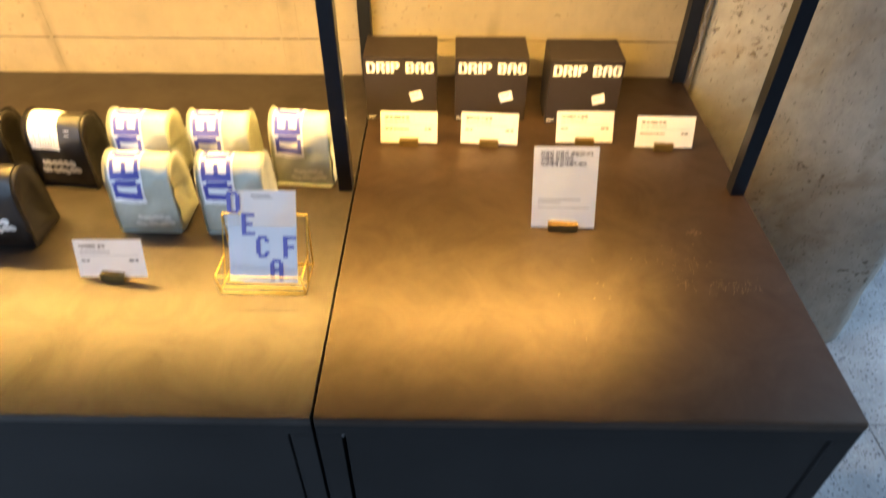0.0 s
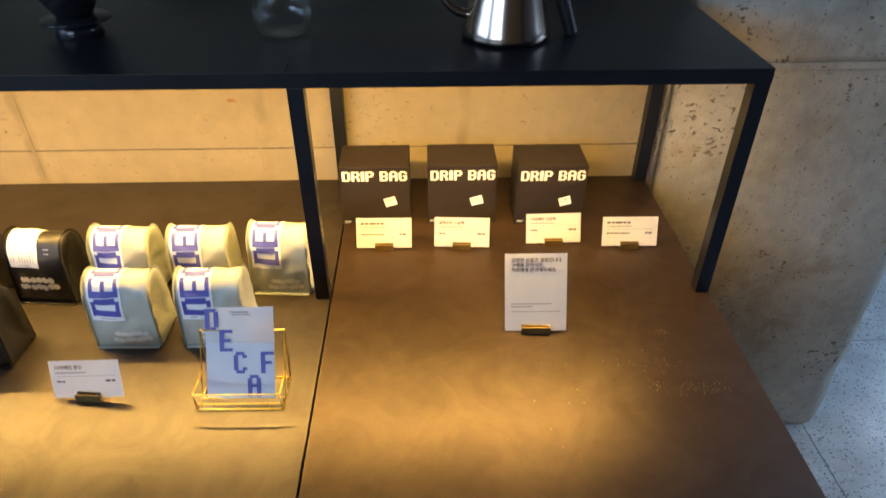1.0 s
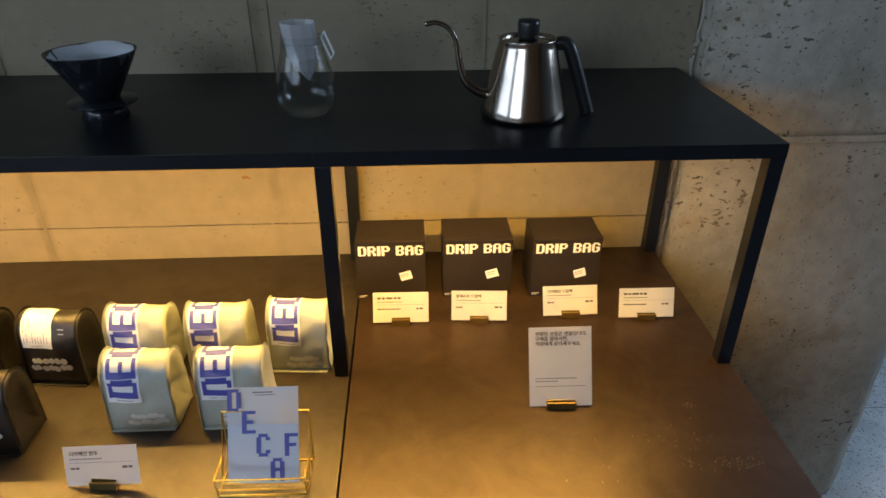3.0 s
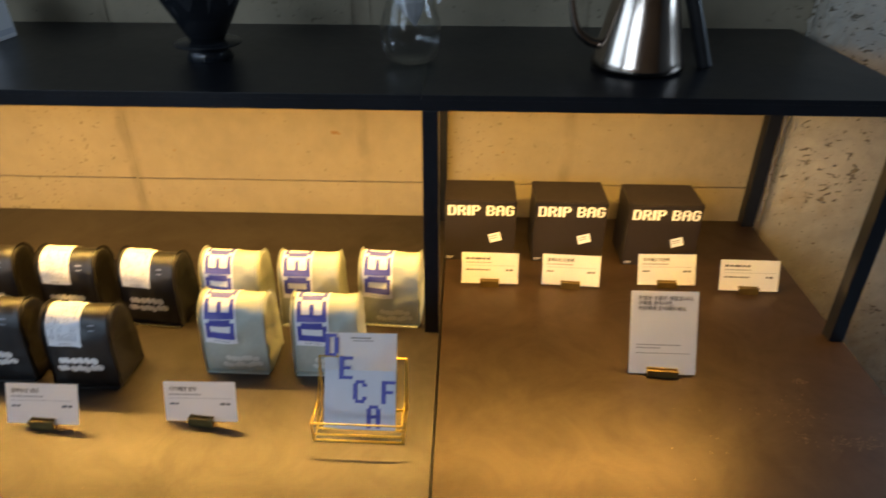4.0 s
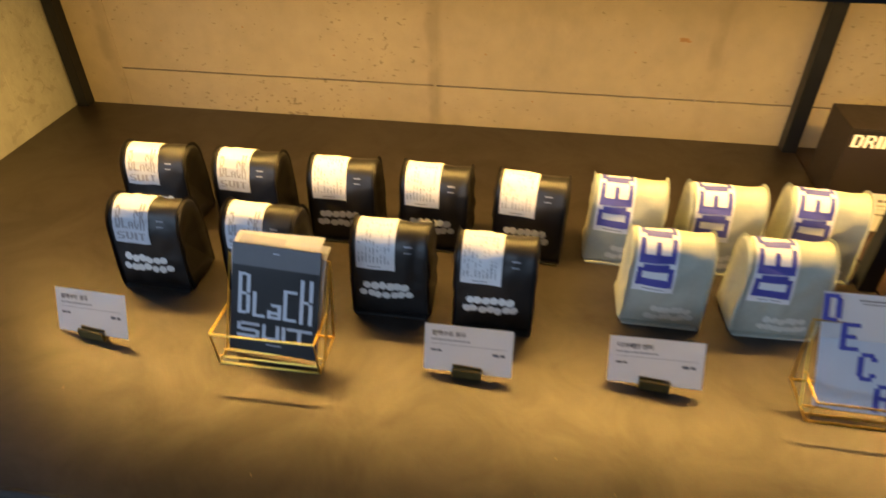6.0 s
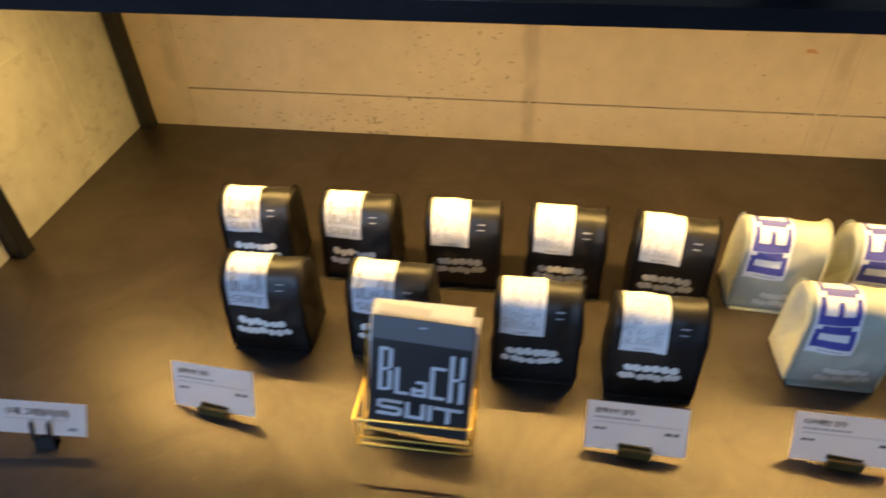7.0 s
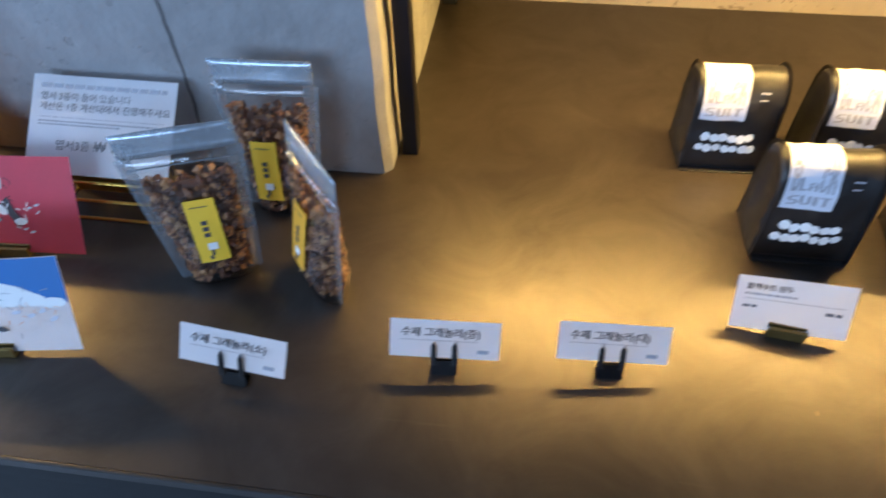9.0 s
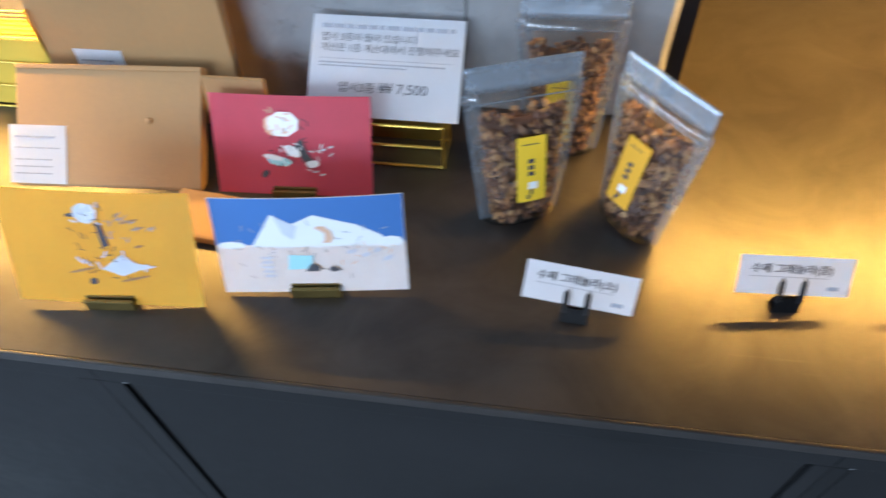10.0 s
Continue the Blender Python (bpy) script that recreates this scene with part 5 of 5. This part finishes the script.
print_shape(card, GREYCARD, [(0.000, 0.034), (0.018, 0.048), (0.030, 0.040), (0.046, 0.038), (0.030, 0.034), (0.016, 0.028)], 0.0010)
print_shape(card, INK, oval(-0.010, 0.022, 0.004, 0.003, 0.6), 0.0010)
for cx, cz, a in ((0.030, 0.078, 0.008), (0.036, 0.072, 0.006), (-0.018, 0.032, 0.012), (0.026, 0.026, 0.014), (0.034, 0.056, 0.004)):
    print_shape(card, KRAFT, oval(cx, cz, a, 0.0012, 0.25), 0.0009)


def scribble(card, mat, seed, n, cx, cz, sx, sz, long=0.006, thick=0.0007, lift=0.0014):
    """Loose pen strokes of a drawing."""
    rng = random.Random(seed)
    bm = bmesh.new()
    for _ in range(n):
        x, z, a = cx + rng.uniform(-sx, sx), cz + rng.uniform(-sz, sz), rng.uniform(0, 3.14)
        bend = rng.uniform(-1.2, 1.2)
        pts = []
        for k in range(5):
            pts.append((x, z))
            x += long / 4 * math.cos(a)
            z += long / 4 * math.sin(a)
            a += bend / 4
        for (x0, z0), (x1, z1) in zip(pts, pts[1:]):
            nx, nz = -(z1 - z0), x1 - x0
            f = thick / 2 / max(1e-6, math.hypot(nx, nz))
            q = [(x0 - nx * f, z0 - nz * f), (x1 - nx * f, z1 - nz * f), (x1 + nx * f, z1 + nz * f), (x0 + nx * f, z0 + nz * f)]
            bm.faces.new([bm.verts.new(curled(u, v, lift=lift)) for u, v in q])
    tagged(part("pen_strokes", bm, mat, card), kind="stuff")


cards_drawn = [o for o in scene.objects if o.name.startswith("card") and o.parent and o.parent.name.startswith("postcard")]
blue_card, red_card, yellow_card = cards_drawn
scribble(blue_card, GREYINK, 1, 26, 0.0, 0.045, 0.060, 0.030)
scribble(blue_card, SKIN, 2, 10, 0.045, 0.040, 0.022, 0.010, 0.005)
scribble(blue_card, INK, 3, 10, 0.004, 0.045, 0.014, 0.022, 0.004)
scribble(red_card, INK, 4, 22, 0.0, 0.052, 0.020, 0.028, 0.005)
scribble(red_card, SKIN, 5, 12, -0.010, 0.074, 0.012, 0.012, 0.006, 0.0014)
scribble(red_card, WHITEINK, 6, 14, 0.014, 0.040, 0.024, 0.016, 0.005, 0.0012)
scribble(yellow_card, INK, 7, 26, 0.004, 0.056, 0.022, 0.034, 0.006)
scribble(yellow_card, GREYINK, 8, 20, 0.030, 0.070, 0.018, 0.014, 0.006)
scribble(yellow_card, GREYCARD, 9, 12, 0.014, 0.040, 0.028, 0.008, 0.008, 0.0016)
scribble(yellow_card, WHITEINK, 10, 10, -0.002, 0.082, 0.010, 0.008, 0.005, 0.0014)


def postcard_notice():
    st = thing("brass_card_stand", pose(-1.503, 0.250, H), "low gilt wire stand under a notice card", "card stand", "wire card stands")
    w = 0.118
    for z in (0.001, 0.026, 0.050):
        part("rail", wire([(-w / 2, 0, z), (w / 2, 0, z), (w / 2, 0.042, z), (-w / 2, 0.042, z)], 0.0016, closed=True), BRASS, st)
    for x in (-w / 2, w / 2):
        for y in (0, 0.042):
            part("upright", wire([(x, y, 0), (x, y, 0.051)], 0.0016), BRASS, st)
    part("back_plate", box(-w / 2 + 0.002, w / 2 - 0.002, 0.0385, 0.0398, 0.002, 0.049), BRASS, st)
    c = thing("notice_card", pose(-1.5039, 0.2572, H + 0.0515), "white postcard price notice on a wire stand", "notice card")
    w, h = 0.147, 0.096
    card = part("card", sheet(w, h, 0.0012), CARD, c, "", pose(0, 0, 0, -50, 0.5))
    bars(card, [(-0.064, 0.064, 0.0835, 0.0040)], GREYINK)
    written(card, "\uc5fd\uc11c 3\uc885\uc774 \ub4e4\uc5b4 \uc788\uc2b5\ub2c8\ub2e4", 0.0088, -0.064, 0.072, SUITGREY)
    written(card, "\uacc4\uc0b0\uc740 1\uce35 \uacc4\uc0b0\ub300\uc5d0\uc11c \uc9c4\ud589\ud574\uc8fc\uc138\uc694", 0.0088, -0.064, 0.062, SUITGREY)
    rule(card, -0.064, 0.064, 0.0545, 0.0004, GREYINK)
    bars(card, [(-0.064, 0.058, 0.050, 0.0014), (-0.064, 0.020, 0.047, 0.0014)], GREYINK)
    written(card, "\uc5fd\uc11c3\uc885 :", 0.011, -0.044, 0.024, SUITGREY)
    written(card, "\u20a9 7,500", 0.0135, -0.004, 0.024, SUITGREY)


postcard_notice()


def kraft_wallet(x, y, yaw, lean, w, h, deep, label, tag=None):
    k = thing("kraft_wallet", pose(x, y, H, -lean, 0, yaw), label, "kraft wallet", "kraft wallets")
    bm = box(-w / 2, w / 2, 0, deep, 0, h, 0.003)
    part("sleeve", bm, KRAFT, k)
    bm = box(-w / 2 + 0.001, w / 2 - 0.001, -0.0012, -0.0002, h * 0.955, h - 0.001, 0.0004)
    part("flap", bm, KRAFT, k)
    part("side_fold", box(w / 2 - 0.0035, w / 2 - 0.001, -0.0012, -0.0002, 0.002, h * 0.95, 0.0004), KRAFT, k)
    if tag and w < 0.2:
        part("button", lathe([(0.0032, 0.0), (0.0032, 0.0008), (0.002, 0.0014), (0.0, 0.0015)], 14), KRAFT, k, "small paper button", pose(0.042, -0.0004, h * 0.56, 90), smooth=True)
    if tag:
        s = part("sticker", sheet(tag[2], tag[3], 0.0003), CARD, k, "white printed sticker", pose(tag[0], -0.0006, tag[1]))
        bars(s, [(-tag[2] * 0.4, tag[2] * 0.3, tag[3] * 0.78, 0.002), (-tag[2] * 0.4, tag[2] * 0.4, tag[3] * 0.6, 0.0012)], GREYINK, -0.0004)
        bars(s, [(-tag[2] * 0.4, tag[2] * 0.25, tag[3] * (0.4 - 0.12 * i), 0.0012) for i in range(3)], GREYINK, -0.0004)


kraft_wallet(-1.7700, 0.1878, 3.1, 44.8, 0.1918, 0.1199, 0.012, "brown kraft card wallet with a white sticker", (-0.0733, 0.0023, 0.0595, 0.0575))
kraft_wallet(-1.760, 0.292, 0, 6, 0.205, 0.200, 0.012, "taller brown kraft card wallet standing behind another", (-0.042, 0.022, 0.052, 0.06))
kraft_wallet(-1.640, 0.236, 0, 12, 0.062, 0.092, 0.006, "narrow ochre kraft wallet standing behind a postcard")


def ochre_wallet():
    k = thing("kraft_wallet", pose(-1.640, 0.150, H, 0, 0, -6), "kraft wallet lying flat on the counter", "kraft wallet", "kraft wallets")
    part("sleeve", box(-0.055, 0.055, -0.022, 0.034, 0, 0.009, 0.003), KRAFT, k)


ochre_wallet()


def far_stand():
    st = thing("brass_card_stand", pose(-1.925, 0.300, H), "tall gilt wire rack holding yellow cards", "card stand", "wire card stands")
    w = 0.13
    for z in (0.001, 0.03, 0.06, 0.09, 0.12):
        part("rail", wire([(-w / 2, 0, z), (w / 2, 0, z), (w / 2, 0.04, z), (-w / 2, 0.04, z)], 0.0014, closed=True), BRASS, st)
    for x in (-w / 2, w / 2):
        for y in (0, 0.04):
            part("upright", wire([(x, y, 0), (x, y, 0.121)], 0.0014), BRASS, st)
    c = thing("card_stack", pose(-1.925, 0.303, H + 0.003), "stack of yellow cards in a wire rack", "cards")
    for k in range(12):
        part("card", box(-w / 2 + 0.004, w / 2 - 0.004, 0.0027 * k, 0.0027 * k + 0.0012, 0, 0.083 + 0.002 * (k % 3), 0.0002), YELLOW, c)


far_stand()

# ---- coffee gear on the shelf ----


def kettle():
    k = thing("gooseneck_kettle", pose(0.254, 0.517, SHELF), "brushed steel gooseneck kettle with black handle and knob", "kettle")
    prof = [(0.0, 0.001), (0.056, 0.001), (0.0595, 0.004), (0.060, 0.009), (0.0575, 0.016), (0.0475, 0.060), (0.0395, 0.094), (0.0375, 0.100), (0.0385, 0.103), (0.0375, 0.1045), (0.0345, 0.103), (0.034, 0.096)]
    part("body", lathe(prof, 56), INOX, k, smooth=True)
    part("lid", lathe([(0.0345, 0.096), (0.034, 0.0985), (0.028, 0.1005), (0.016, 0.1025), (0.0, 0.103)], 40), INOX, k, smooth=True)
    part("knob", lathe([(0.0, 0.1032), (0.0125, 0.1032), (0.0135, 0.108), (0.0145, 0.122), (0.0135, 0.127), (0.0, 0.128)], 28), PLASTIC, k, "black plastic knob", smooth=True)
    pts = smooth_line([(-0.052, 0, 0.030), (-0.066, 0, 0.034), (-0.082, 0, 0.048), (-0.090, 0, 0.072), (-0.094, 0, 0.098), (-0.104, 0, 0.116), (-0.120, 0, 0.124), (-0.136, 0, 0.122)], 6)
    n = len(pts)
    part("spout", wire(pts, [0.0068 - 0.0036 * min(1, 1.6 * i / n) for i in range(n)], sides=14), INOX, k, "curved steel spout", smooth=True)
    part("bracket", box(0.036, 0.052, -0.006, 0.006, 0.088, 0.100, 0.002), PLASTIC, k)
    pts = smooth_line([(0.034, 0, 0.095), (0.045, 0, 0.098), (0.056, 0, 0.091), (0.068, 0, 0.062), (0.081, 0, 0.026), (0.090, 0, 0.002)], 6)
    bm = wire(pts, [0.0060 + 0.0032 * min(1, i / 12) for i in range(len(pts))], sides=12)
    for v in bm.verts:
        v.co.y *= 1.2
    part("handle", bm, PLASTIC, k, "black plastic handle", smooth=True)


kettle()


def carafe():
    c = thing("glass_carafe", pose(-0.045, 0.536, SHELF), "round clear glass carafe with a spouted collar", "carafe")
    outer = [(0.0, 0.001), (0.024, 0.001), (0.033, 0.006), (0.0395, 0.020), (0.0415, 0.034), (0.0395, 0.052), (0.0335, 0.072), (0.0295, 0.086), (0.0275, 0.097)]
    inner = [(r - 0.0016 if r > 0.004 else 0.0, z + (0.002 if z < 0.01 else 0.0)) for r, z in outer[::-1]]
    part("bowl", lathe(outer + [(0.0267, 0.0982)] + inner, 48), GLASS, c, smooth=True)
    part("collar", lathe([(0.0275, 0.097), (0.0268, 0.101), (0.0272, 0.106), (0.0262, 0.106), (0.0258, 0.101), (0.0262, 0.097)], 40), GLASS, c, smooth=True)
    # folded filter: flat pleats round a slanting tip
    bm = bmesh.new()
    rings = []
    for r, z, dx in ((0.0222, 0.123, -0.003), (0.0212, 0.100, -0.001), (0.0190, 0.078, 0.001), (0.0120, 0.062, 0.003), (0.0015, 0.047, 0.006)):
        rings.append([bm.verts.new((dx + r * (1 + 0.05 * (k % 2)) * math.cos(2 * math.pi * k / 10), r * (1 + 0.05 * (k % 2)) * math.sin(2 * math.pi * k / 10), z)) for k in range(10)])
    for a, b in zip(rings, rings[1:]):
        for k in range(10):
            bm.faces.new((a[k], a[(k + 1) % 10], b[(k + 1) % 10], b[k]))
    bmesh.ops.solidify(bm, geom=bm.faces[:], thickness=0.0004)
    part("filter_cone", bm, SHEER, c, "thin white paper filter cone")
    # glass handle: white rods stand in for the highlights along its edges
    loop = [(0.027, -0.004, 0.104), (0.031, -0.004, 0.112), (0.042, -0.004, 0.084), (0.038, -0.004, 0.076)]
    part("ear", wire(loop, 0.0014, sides=8, closed=True), PAPER, c, "glass loop handle, its edge highlights painted white")


carafe()


def dripper():
    d = thing("coffee_dripper", pose(-0.322, 0.540, SHELF), "black cone coffee dripper lined with white filter paper", "dripper")
    cone = [(0.0565, 0.087), (0.0570, 0.0885), (0.0555, 0.0885), (0.0215, 0.030), (0.0195, 0.026), (0.020, 0.024), (0.023, 0.026), (0.0565, 0.087)]
    part("cone", lathe(cone, 48), DRIPPER, d, smooth=True)
    part("flange", lathe([(0.020, 0.022), (0.044, 0.020), (0.045, 0.022), (0.044, 0.0235), (0.020, 0.0255)], 48), DRIPPER, d, smooth=True)
    part("foot", lathe([(0.030, 0.0), (0.031, 0.001), (0.024, 0.021), (0.021, 0.021), (0.027, 0.001), (0.030, 0.0)], 40), DRIPPER, d, smooth=True)
    bm = bmesh.new()
    rings = []
    for i in range(10):
        t = i / 9
        z = 0.030 + 0.0555 * t
        ring = []
        for k in range(48):
            a = 2 * math.pi * k / 48
            r = 0.020 + 0.0335 * t + 0.0008 * math.sin(11 * a) * t + 0.0015 * noise.noise(Vector((math.cos(a) * 2, math.sin(a) * 2, t)))
            ring.append(bm.verts.new((r * math.cos(a), r * math.sin(a), z + t * (0.004 * max(0.0, math.sin(a)) + 0.0012 * math.sin(5 * a)))))
        rings.append(ring)
    for a, b in zip(rings, rings[1:]):
        for k in range(48):
            bm.faces.new((a[k], a[(k + 1) % 48], b[(k + 1) % 48], b[k]))
    bm.faces.new(rings[0])
    bmesh.ops.solidify(bm, geom=bm.faces[:], thickness=0.0004)
    part("filter_paper", bm, PAPER, d, "white filter paper with a wavy rim", smooth=True)


dripper()


def filter_packet():
    p = thing("filter_packet", pose(-0.712, 0.611, SHELF), "white paper packet standing on the black shelf", "packet")
    bm = box(-0.045, 0.045, 0, 0.052, 0, 0.074, 0.003)
    for v in bm.verts:
        if v.co.z > 0.05:
            v.co.y = 0.026 + (v.co.y - 0.026) * 0.8
    part("carton", bm, CARD, p)
    part("printed_band", box(0.0452, 0.0456, 0.006, 0.046, 0.007, 0.015), GREYCARD, p, "pale grey printed band")
    part("printed_band", box(-0.040, 0.040, -0.0006, -0.0002, 0.006, 0.010), GREYCARD, p, "pale grey printed band")


filter_packet()
